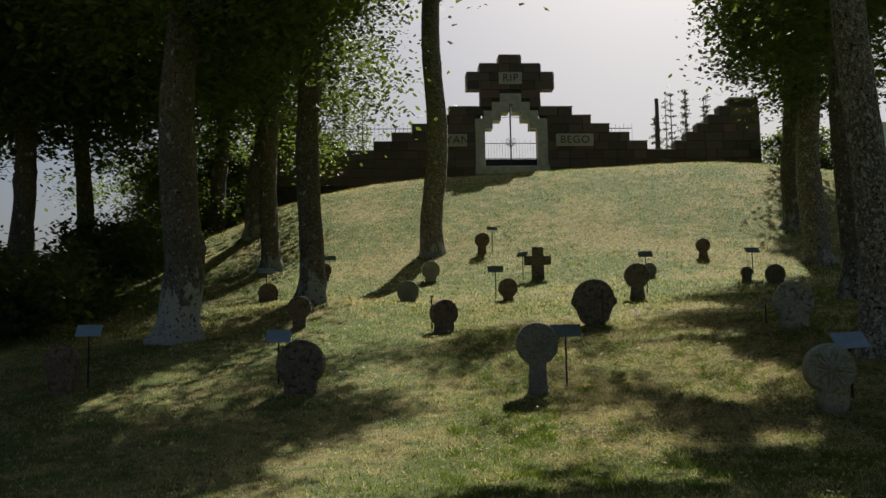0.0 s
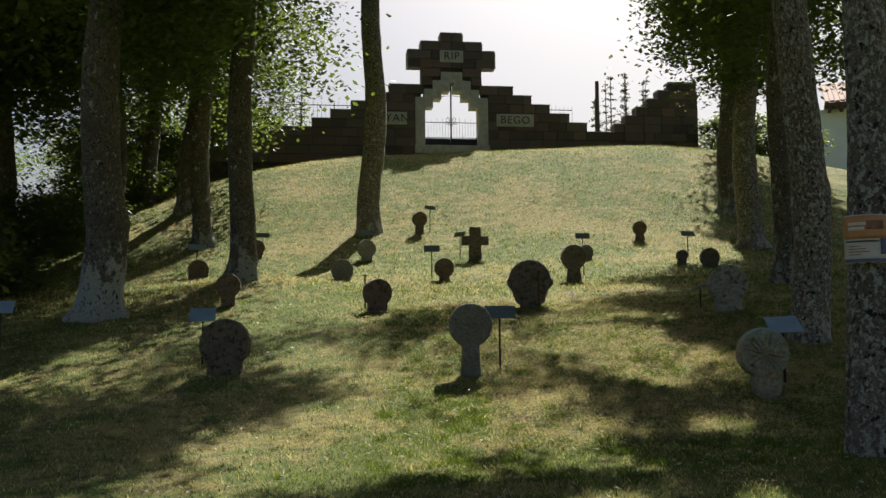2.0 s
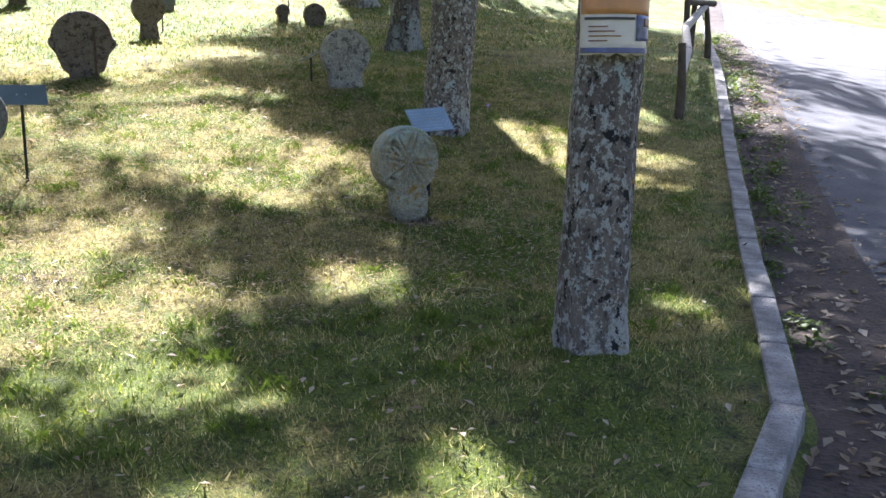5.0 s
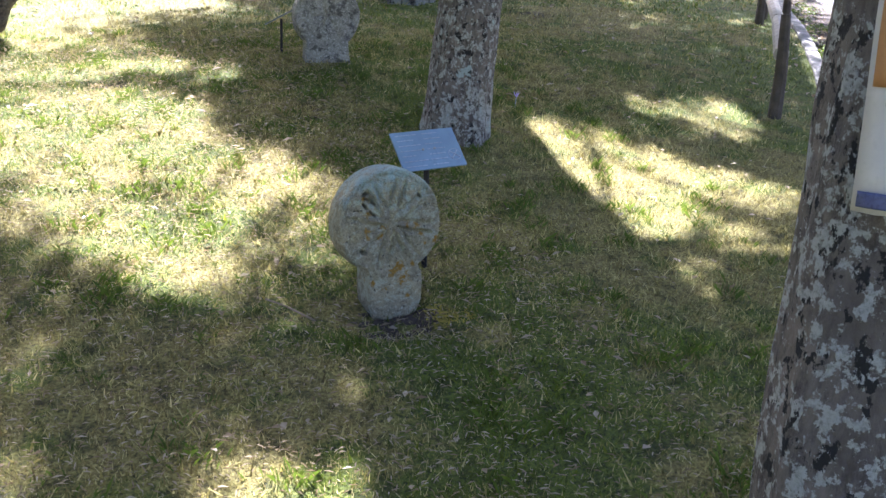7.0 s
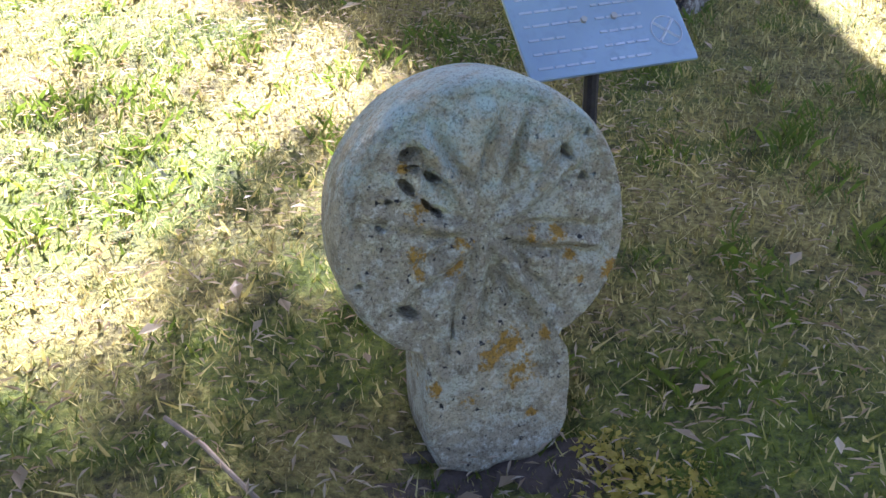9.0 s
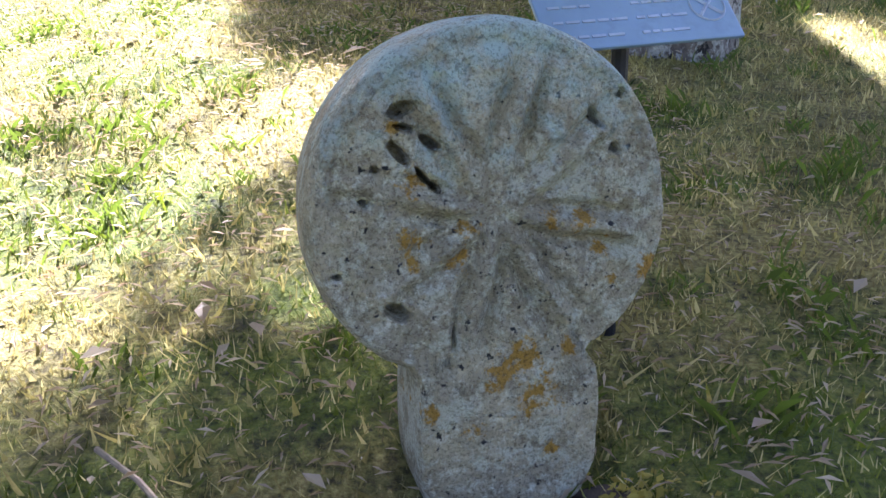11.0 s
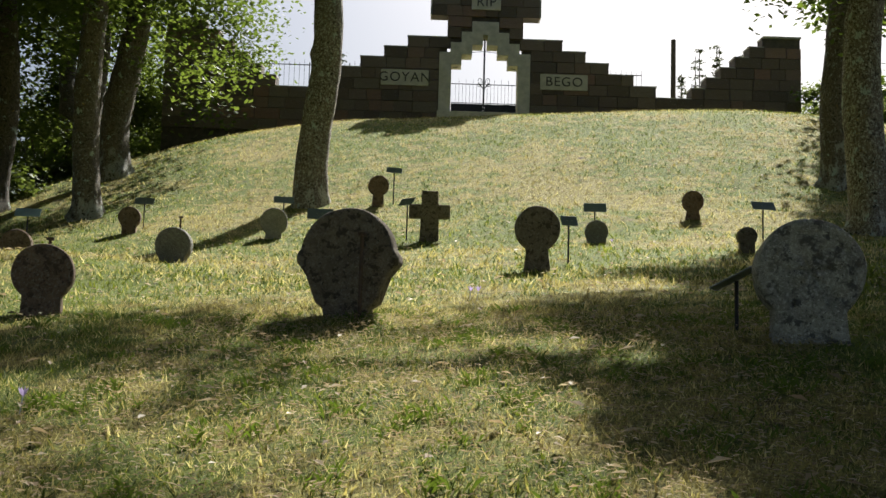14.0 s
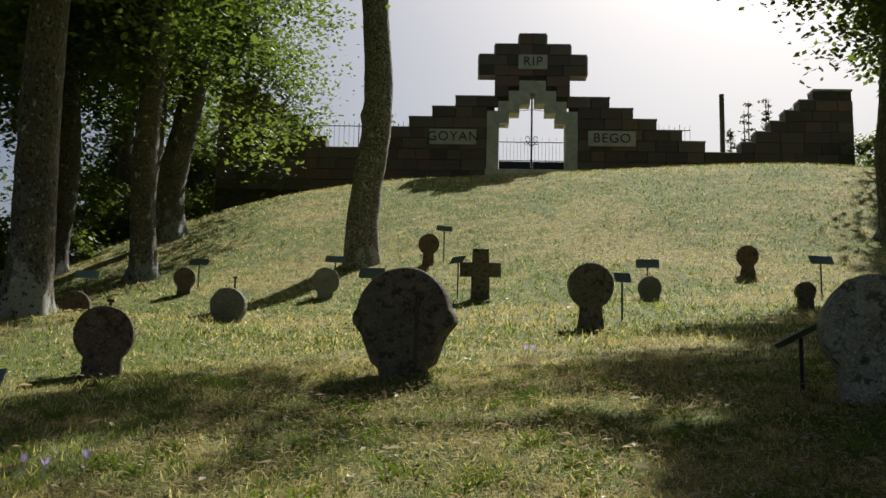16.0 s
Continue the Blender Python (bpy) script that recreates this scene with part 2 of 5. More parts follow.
STONE_WHITE = stone("stone_pale_lichen", (0.38, 0.36, 0.31), (0.8, 0.78, 0.7), 0.02, (), (0.14, 0.13, 0.115))
STONE_RED = stone("stone_reddish", (0.21, 0.135, 0.095), (0.33, 0.3, 0.25), 0.03, (), (0.09, 0.06, 0.045))
STONE_DARK = stone("stone_dark", (0.19, 0.15, 0.11), (0.33, 0.29, 0.23), 0.03, (), (0.07, 0.055, 0.042))
STONE_PALE = stone("stone_light", (0.36, 0.33, 0.28), (0.5, 0.48, 0.42))
BARK = bark_material("bark_grey", (0.13, 0.108, 0.09), (0.38, 0.38, 0.35), -0.015, 0.08)
BARK_PALE = bark_material("bark_pale", (0.17, 0.14, 0.115), (0.48, 0.47, 0.42), 0.035, 0.01)
BARK_WHITE = bark_material("bark_white_patched", (0.15, 0.125, 0.105), (0.55, 0.53, 0.48), -0.04, 0.2)
BARK_DARK = bark_material("bark_dark", (0.1, 0.085, 0.07), (0.28, 0.27, 0.25), -0.03)
LEAF = leafy("leaf", (0.03, 0.055, 0.012), (0.1, 0.145, 0.028), (0.24, 0.33, 0.035))
LEAF_DARK = leafy("leaf_dark", (0.03, 0.055, 0.015), (0.1, 0.14, 0.03), (0.3, 0.38, 0.05))
NEEDLE = leafy("needle", (0.02, 0.03, 0.015), (0.05, 0.06, 0.03), (0.1, 0.12, 0.05))
LITTER = leafy("dead_leaf", (0.25, 0.17, 0.09), (0.6, 0.52, 0.38), (0.4, 0.3, 0.15))
FRAME_STONE = plain("pale_ashlar", (0.5, 0.47, 0.41), 0.9, 0, 0.2, 5, 0.4)
PANEL_STONE = plain("panel_stone", (0.5, 0.47, 0.4), 0.85, 0, 0.15, 6)
CAP = plain("cement_edge", (0.42, 0.4, 0.36), 0.9, 0, 0.25, 4)
MORTAR = plain("dark_mortar", (0.09, 0.075, 0.065), 0.95, 0, 0.35, 6, 0.6)
LETTER = plain("letter_dark", (0.07, 0.065, 0.06), 0.8)
IRON = plain("painted_iron", (0.03, 0.03, 0.035), 0.5, 0.6, 0.3, 20)
PLATE = plain("plate_bluegrey", (0.25, 0.34, 0.42), 0.32, 0.1, 0.12, 5, 0.05)
PLATE_DARK = plain("plate_greygreen", (0.14, 0.17, 0.17), 0.35, 0.2, 0.15, 5, 0.05)
PLATE_INK = plain("plate_lettering", (0.42, 0.46, 0.52), 0.5)
RUST = plain("rusty_iron", (0.1, 0.065, 0.045), 0.85, 0.2, 0.4, 20)
CONCRETE = plain("kerb_concrete", (0.29, 0.275, 0.25), 0.9, 0, 0.5, 9, 0.9, 0.012)
ASPHALT = plain("asphalt", (0.075, 0.077, 0.08), 0.9, 0, 0.35, 3, 0.6, 0.006)
DIRT = plain("gutter_soil", (0.075, 0.055, 0.04), 0.95, 0, 0.5, 4, 0.9, 0.02)
FOOTING = plain("earthy_stone", (0.11, 0.088, 0.062), 0.95, 0, 0.55, 14, 0.9, 0.01)
WOOD = plain("weathered_wood", (0.09, 0.07, 0.055), 0.9, 0, 0.4, 12, 0.6)
WOOD_PALE = plain("stripped_wood", (0.42, 0.38, 0.32), 0.8, 0, 0.25, 14, 0.5)
TWIG = plain("bare_twig", (0.24, 0.19, 0.13), 0.85, 0, 0.3, 14, 0.5)
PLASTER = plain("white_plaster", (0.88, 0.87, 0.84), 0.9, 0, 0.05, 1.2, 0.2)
# same white plaster, tinted blue to colour in the shade
PLASTER_SHADED = plain("shade_tinted_plaster", (0.76, 0.81, 0.86), 0.9, 0, 0.06, 1.2, 0.2)
WINDOW_WOOD = plain("window_wood", (0.1, 0.05, 0.035), 0.6, 0, 0.3, 8)
ROOF_TILE = plain("roof_tile", (0.34, 0.19, 0.13), 0.85, 0, 0.35, 5)
CURTAIN = plain("curtain_white", (0.7, 0.7, 0.68), 0.8, 0, 0.1, 4)
PAPER_ORANGE = plain("poster_orange", (0.55, 0.26, 0.1), 0.35, 0, 0.12, 15, 0.1)
PAPER_WHITE = plain("poster_white", (0.66, 0.6, 0.54), 0.35, 0, 0.08, 15, 0.1)
PAPER_BLUE = plain("poster_dark_blue", (0.1, 0.11, 0.24), 0.3, 0, 0.5, 25, 0.1)
PAPER_BROWN = plain("poster_brown", (0.24, 0.11, 0.06), 0.35, 0, 0.4, 20, 0.1)
MOSS = leafy("moss", (0.28, 0.23, 0.025), (0.52, 0.44, 0.07), (0.4, 0.36, 0.05))
TUFT = leafy("tuft_blade", (0.045, 0.08, 0.01), (0.15, 0.22, 0.02), (0.17, 0.24, 0.02))
PETAL = leafy("crocus_petal", (0.42, 0.3, 0.62), (0.6, 0.5, 0.75), (0.6, 0.5, 0.8))
gm, gn, gl, gb = material("window_glass")
gb.inputs["Base Color"].default_value = (0.05, 0.06, 0.07, 1)
gb.inputs["Roughness"].default_value = 0.05
GLASS = gm


# ---- mesh helpers ----
def mesh_object(name, verts, faces, mat, parent=None, smooth=False):
    me = bpy.data.meshes.new(name)
    me.from_pydata([tuple(v) for v in verts], [], faces)
    me.materials.append(mat)
    if smooth:
        me.polygons.foreach_set("use_smooth", [True] * len(me.polygons))
    ob = new(name, me)
    ob.parent = parent
    return ob


def part(name, bm, mat, parent=None, label="", smooth=False):
    me = bpy.data.meshes.new(name)
    bmesh.ops.recalc_face_normals(bm, faces=bm.faces[:])
    bm.to_mesh(me)
    bm.free()
    me.materials.append(mat)
    if smooth:
        me.polygons.foreach_set("use_smooth", [True] * len(me.polygons))
    ob = new(name, me)
    ob.parent = parent
    if label:
        ob["label"] = label
    return ob


def empty(name, m, label, category, group="", kind=""):
    ob = new(name)
    ob.empty_display_size = 0.1
    ob.matrix_basis = m
    return tagged(ob, label, category, group, kind)


def box(bm, x0, x1, y0, y1, z0, z1, bevel=0.0, m=None):
    g = bmesh.ops.create_cube(bm, size=1.0)
    bmesh.ops.transform(bm, verts=g["verts"], matrix=Matrix.Translation(((x0 + x1) / 2, (y0 + y1) / 2, (z0 + z1) / 2)) @ Matrix.Diagonal((x1 - x0, y1 - y0, z1 - z0, 1)))
    vs = g["verts"]
    if bevel:
        es = list({e for v in vs for e in v.link_edges})
        r = bmesh.ops.bevel(bm, geom=es, offset=bevel, segments=2, affect="EDGES", profile=0.6)
        vs = list({v for f in r["faces"] for v in f.verts} | {v for v in vs if v.is_valid})
    if m is not None:
        bmesh.ops.transform(bm, verts=[v for v in vs if v.is_valid], matrix=m)
    return bm


def rod(bm, a, b, r0, r1=None, n=8):
    """A tapered round bar from a to b."""
    a, b = Vector(a), Vector(b)
    r1 = r0 if r1 is None else r1
    q = (b - a).to_track_quat("Z", "Y").to_matrix()
    rings = []
    for c, r in ((a, r0), (b, r1)):
        rings.append([bm.verts.new(c + q @ Vector((r * math.cos(k * math.tau / n), r * math.sin(k * math.tau / n), 0))) for k in range(n)])
    for k in range(n):
        bm.faces.new((rings[0][k], rings[0][(k + 1) % n], rings[1][(k + 1) % n], rings[1][k]))
    bm.faces.new(rings[0][::-1])
    bm.faces.new(rings[1])
    return bm


def nz(x, y, z, s=1.0):
    return noise.noise(Vector((x * s, y * s, z * s)))


# ---- ground ----
YS = [-60, -20, -3, 0, 4, 7.4, 10.26, 12.24, 13.4, 16.5, 21.1, 24.8, 30, 33.5, 35, 38, 45, 60, 120, 900]
ZS = [-4, -2, -0.35, -0.05, 0.36, 0.60, 1.08, 1.59, 1.75, 2.17, 2.95, 4.15, 6.45, 8.0, 8.25, 8.75, 9.0, 9.05, 9.05, 9.05]
KERB = [(-6.0, -1.9), (0.35, 3.45), (2.25, 4.92), (4.76, 7.96), (7.3, 11.05), (10.0, 14.36), (14.5, 19.9), (22.0, 29.0)]


def profile(y):
    """Height of the slope along its fall line, rounded by averaging."""
    return float(np.mean(np.interp([y - 0.9, y - 0.45, y, y + 0.45, y + 0.9], YS, ZS)))


def kerb_side(x, y):
    """Distance to the right of the kerb line, negative on the lawn."""
    best, side = 1e9, -1.0
    for (ax, ay), (bx, by) in zip(KERB, KERB[1:]):
        dx, dy = bx - ax, by - ay
        k = ((x - ax) * dx + (y - ay) * dy) / (dx * dx + dy * dy)
        k = min(1.0, max(0.0, k))
        ex, ey = x - ax - k * dx, y - ay - k * dy
        d = math.hypot(ex, ey)
        if d < best:
            best, side = d, math.copysign(1.0, ex * dy - ey * dx)
    return best * side


def lawn(x, y):
    z = profile(y) + 0.035 * min(6.0, max(-12.0, x - 1.5))
    if y > 18:
        k = min(1.0, (y - 18) / 16.0)
        fade = 1.0 if y < 46 else max(0.0, 1 - (y - 46) / 6.0)
        z -= k * min(2.6, 0.02 * max(0.0, -3.5 - x) ** 2)
        z -= k * fade * min(2.3, 0.012 * max(0.0, x - 5) ** 2)
    z += 0.34 * math.exp(-((x + 4.6) ** 2 + (y - 16.7) ** 2) / 2.6)
    # soil heaped round a trunk, and a bare scrape before the nearest stone
    z += 0.085 * math.exp(-((x - 1.82) ** 2 + (y - 5.56) ** 2) / 0.2)
    z -= 0.1 * math.exp(-((x - 2.1) / 0.25) ** 2 - ((y - 8.22) / 0.22) ** 2)
    return z + 0.03 * nz(x, y, 0, 0.7) + 0.012 * nz(x, y, 3, 2.3)


def ground_z(x, y):
    z = lawn(x, y)
    if -8 < x < 30 and -4 < y < 40:
        d = kerb_side(x, y)
        if d > 0:
            z -= 0.11 * min(1.0, d / 0.12)
    return z


def axis(marks):
    out = []
    for a, b, step in marks:
        out += list(np.arange(a, b, step))
    return out + [marks[-1][1]]


gx = axis([(-900, -100, 160), (-100, -30, 10), (-30, -8, 1.0), (-8, 9, 0.14), (9, 26, 0.5), (26, 60, 2), (60, 100, 10), (100, 900, 160)])
gy = axis([(-900, -60, 140), (-60, -6, 4), (-6, 2, 0.5), (2, 16, 0.14), (16, 40, 0.35), (40, 60, 2), (60, 120, 10), (120, 900, 130)])
verts = [(x, y, ground_z(x, y)) for y in gy for x in gx]
nx = len(gx)
faces = [(j * nx + i, j * nx + i + 1, (j + 1) * nx + i + 1, (j + 1) * nx + i) for j in range(len(gy) - 1) for i in range(nx - 1)]
ground = tagged(mesh_object("ground", verts, faces, TURF, smooth=True), "sloping lawn of mown, half-dry grass rising to a mound", "lawn", kind="structure")


def strip(name, d0, d1, lift, mat, label, category, stretch=60):
    """A surface that follows the kerb at the distances d0 to d1 from it."""
    line = []
    for (ax, ay), (bx, by) in zip(KERB, KERB[1:]):
        k = max(2, int(math.hypot(bx - ax, by - ay) / 0.25))
        line += [(ax + (bx - ax) * i / k, ay + (by - ay) * i / k) for i in range(k)]
    line.append(KERB[-1])
    vs, fs, cols = [], [], 9
    for i, (x, y) in enumerate(line):
        a, b = line[max(0, i - 2)], line[min(len(line) - 1, i + 2)]
        t = Vector((b[0] - a[0], b[1] - a[1])).normalized()
        nrm = Vector((t.y, -t.x))
        for c in range(cols):
            d = d0 + (d1 - d0) * c / (cols - 1)
            if c == 0 and d0 > 0.2:
                d += 0.07 * nz(x, y, 7, 1.6)
            px, py = x + nrm.x * d, y + nrm.y * d
            vs.append((px, py, lawn(px, py) - 0.11 + lift + 0.004 * c))
    for i in range(len(line) - 1):
        for c in range(cols - 1):
            fs.append((i * cols + c, i * cols + c + 1, (i + 1) * cols + c + 1, (i + 1) * cols + c))
    return tagged(mesh_object(name, vs, fs, mat, smooth=True), label, category, kind="structure")


strip("road", 0.5, 7.5, 0.03, ASPHALT, "grey asphalt lane climbing beside the lawn", "road")
strip("gutter", 0.1, 0.7, 0.022, DIRT, "soil gutter with dead leaves beside the kerb", "gutter")


# ---- cemetery wall and gate ----
GATE = pose(-0.42, 38.3, 9.02, 0, 0, 7)
WALL_T = 0.55


STEPS = [(0.46, 4.98), (1.3, 4.6), (1.86, 4.22), (2.66, 2.7), (3.46, 2.32), (4.26, 1.94), (5.12, 1.56), (5.9, 1.18), (7.1, 0.8), (7.6, 1.18), (8.1, 1.56), (8.6, 1.94), (9.1, 2.32), (9.6, 2.7), (10.9, 3.08)]


def wall_top(u):
    """Height of the stepped wall above the gate's sill, at u metres from its middle."""
    return next((z for a, z in STEPS if abs(u) < a), 3.08)


def gate_wall():
    wall = empty("wall_gate", GATE, "stepped dark stone cemetery wall round an open gateway", "wall", kind="structure")
    core, cap = bmesh.new(), bmesh.new()
    inner = [0.0] + [a for a, _ in STEPS]
    for side in (-1, 1):
        for (a, (b, top)) in zip(inner, STEPS):
            spans = [(-2.5, top)]
            if b <= 1.6:
                spans = [(2.85 if a < 0.4 else 2.45, top)]
            if abs(a - 1.3) < 0.01:
                spans = [(-2.5, 2.7), (3.46, top)]
            for z0, z1 in spans:
                x0, x1 = sorted((side * a, side * b))
                box(core, x0, x1, -WALL_T / 2 + 0.06, WALL_T / 2, z0, z1 - 0.05)
                box(cap, x0 - 0.012, x1 + 0.012, -WALL_T / 2 - 0.035, WALL_T / 2 + 0.02, z1 - 0.06, z1)
    for side in (-1, 1):
        for a, z0, z1 in ((0.46, 4.6, 4.98), (1.3, 4.22, 4.6), (1.86, 3.46, 4.22)):
            x0, x1 = sorted((side * (a - 0.02), side * (a + 0.045)))
            box(cap, x0, x1, -WALL_T / 2 - 0.03, WALL_T / 2, z0, z1 - 0.062)
    part("wall_core", core, MORTAR, wall)
    part("coping", cap, CAP, wall, "grey cement coping")
    meshes = []
    for k in range(6):
        bm = bmesh.new()
        box(bm, -0.5, 0.5, -0.05, 0.05, -0.5, 0.5)
        for v in bm.verts:
            if v.co.y < 0:
                v.co.x *= 0.96 + 0.03 * random.random()
                v.co.z *= 0.95 + 0.04 * random.random()
                v.co.y -= 0.02 * random.random()
        me = bpy.data.meshes.new("stone_block")
        bmesh.ops.recalc_face_normals(bm, faces=bm.faces[:])
        bm.to_mesh(me)
        bm.free()
        me.materials.append(MASONRY)
        meshes.append(me)
    h = 0.38
    for row in range(15):
        z = -0.72 + h * row
        lo = next((a for top, a in ((2.05, 1.57), (2.43, 1.2), (2.85, 0.83), (3.2, 0.47)) if z < top - 0.02), 0.0)
        if 2.6 < z < 3.4:
            spans = [(lo, 1.3)]
        else:
            hi = 0.0
            for a, top in STEPS:
                if top < z + h - 0.03:
                    break
                hi = a
            spans = [(lo, hi)]
            far = [a0 for a0, (a, top) in zip(inner, STEPS) if a0 >= 7.1 and top >= z + h - 0.03]
            if far and hi < 7.1:
                spans.append((far[0], 10.9))
        for side in (-1, 1):
            for s0, s1 in spans:
                u = s0
                while u < s1 - 0.05:
                    w = random.uniform(0.42, 0.95)
                    if s1 - u - w < 0.35:
                        w = s1 - u
                    w = min(w, s1 - u)
                    ob = new("stone_block", random.choice(meshes))
                    ob.parent = wall
                    ob.matrix_basis = Matrix.Translation((side * (u + w / 2), -WALL_T / 2 + 0.02 - 0.012 * random.random(), z + h / 2 - 0.03)) @ Matrix.Diagonal((w - 0.008, 1, h - 0.008, 1))
                    u += w
    # pale stepped frame of the gateway
    fr = empty("gateway", GATE, "pale ashlar stepped frame of the gateway", "gateway", kind="structure")
    y0, y1 = -WALL_T / 2 - 0.06, WALL_T / 2 + 0.05
    for side in (-1, 1):
        bm = bmesh.new()
        for a, b, z0, z1 in ((1.14, 1.56, -0.5, 2.15), (0.8, 1.56, 1.72, 2.15), (0.8, 1.18, 2.12, 2.5), (0.44, 0.82, 2.08, 2.88), (0.08, 0.46, 2.42, 3.25)):
            x0, x1 = sorted((side * a, side * b))
            d = 0.002 * a
            box(bm, x0, x1, y0 - d, y1 + d, z0, z1, 0.012)
        part("jamb", bm, FRAME_STONE, fr)
    bm = bmesh.new()
    box(bm, -0.09, 0.09, y0 - 0.003, y1, 2.78, 3.255, 0.01)
    part("keystone", bm, FRAME_STONE, fr)
    bm = bmesh.new()
    box(bm, -1.6, 1.6, -0.5, 0.45, -0.3, 0.06, 0.02)
    part("sill", bm, FRAME_STONE, fr)
    # inscribed panels
    for words, u, z0, w, h, size in (("RIP", 0.0, 3.66, 1.0, 0.52, 0.46), ("GOYAN", -2.72, 0.93, 1.62, 0.54, 0.46), ("BEGO", 2.72, 0.93, 1.62, 0.54, 0.46)):
        p = empty("inscription_panel", GATE @ Matrix.Translation((u, -WALL_T / 2 - 0.05, z0)), "pale stone panel with dark raised letters on the wall", "sign", "inscribed panels")
        bm = bmesh.new()
        box(bm, -w / 2, w / 2, -0.05, 0.04, 0, h, 0.008)
        part("panel", bm, PANEL_STONE, p)
        cu = bpy.data.curves.new("letters", "FONT")
        cu.body, cu.size, cu.extrude, cu.align_x, cu.align_y = words, size, 0.012, "CENTER", "CENTER"
        cu.space_character = 1.12
        tmp = bpy.data.objects.new("letters", cu)
        scene.collection.objects.link(tmp)
        me = bpy.data.meshes.new_from_object(tmp.evaluated_get(bpy.context.evaluated_depsgraph_get()))
        bpy.data.objects.remove(tmp)
        me.materials.clear()
        me.materials.append(LETTER)
        lo = new("lettering", me)
        lo.parent = p
        lo.matrix_basis = pose(0, -0.058, h / 2, 90, 0, 0)


def gate_leaves():
    g = empty("iron_gate", GATE, "closed dark wrought iron double gate with scrolls", "gate")
    bm = bmesh.new()
    box(bm, -0.03, 0.03, -0.03, 0.03, 0.06, 2.72)
    part("meeting_post", bm, IRON, g)
    for side in (-1, 1):
        bm = bmesh.new()
        x0, x1 = sorted((side * 0.035, side * 1.12))
        box(bm, x0, x1, -0.008, 0.008, 0.05, 0.44)
        part("kick_plate", bm, IRON, g)
        for z in (0.18, 1.12):
            bm = bmesh.new()
            x0, x1 = sorted((side * 0.03, side * 1.12))
            box(bm, x0, x1, -0.009, 0.009, z + 0.28 * (z < 1), z + 0.025 + 0.28 * (z < 1))
            part("rail", bm, IRON, g)
        for k in range(1, 9):
            bm = bmesh.new()
            rod(bm, (side * 0.122 * k, 0, 0.12), (side * 0.122 * k, 0, 1.3 if k % 2 else 1.16), 0.005, n=6)
            part("bar", bm, IRON, g)
        bm = bmesh.new()
        prev = None
        for k in range(26):
            a = k / 25 * 5.2
            r = 0.06 + 0.035 * a
            q = (side * (0.16 + r * math.cos(a) * 0.6), 0, 1.25 + r * math.sin(a) * 0.8)
            if prev:
                rod(bm, prev, q, 0.012, n=5)
            prev = q
        rod(bm, (side * 0.03, 0, 1.0), (side * 0.2, 0, 1.2), 0.02, n=6)
        part("scroll", bm, IRON, g)
        bm = bmesh.new()
        rod(bm, (side * 0.03, 0, 2.3), (side * 0.42, 0, 2.26), 0.01, n=6)
        part("brace", bm, IRON, g)
        bm = bmesh.new()
        rod(bm, (side * 1.08, 0, 1.7), (side * 0.9, 0, 1.72), 0.012, n=6)
        part("brace", bm, IRON, g)


def far_railing(u0, u1):
    r = empty("railing", GATE @ Matrix.Translation((0, 3.2, 0)), "thin pale iron railing with spiked tops behind the wall", "railing", "railings behind the wall")
    bm = bmesh.new()
    for z in (0.4, 2.55):
        box(bm, u0, u1, -0.012, 0.012, z, z + 0.03)
    part("rail", bm, IRON, r)
    n = int((u1 - u0) / 0.19)
    for k in range(n + 1):
        u = u0 + (u1 - u0) * k / n
        bm = bmesh.new()
        rod(bm, (u, 0, 0.0), (u, 0, 2.68 + (0.09 if k % 2 else 0)), 0.007 if k % 8 else 0.02, n=5)
        part("bar", bm, IRON, r)


# ---- grave markers ----
def stele_outline(r, neck, flare, foot, n=72):
    """Points round a disc with a neck below it, seen from the front, from the disc's middle; foot is how far down it reaches."""
    a0 = math.asin(min(0.98, neck / r))
    pts = []
    for k in range(n + 1):
        a = -math.pi / 2 + a0 + (math.tau - 2 * a0) * k / n
        pts.append((r * math.cos(a), r * math.sin(a)))
    zs = -r * math.cos(a0)
    m = 10
    left = [(-(neck + (flare - neck) * (k / m) ** 1.6), zs + (-foot - zs) * k / m) for k in range(1, m + 1)]
    bottom = [(-flare + 2 * flare * k / m, -foot) for k in range(1, m)]
    right = [(-x, z) for x, z in reversed(left)]
    return pts + left + bottom + right


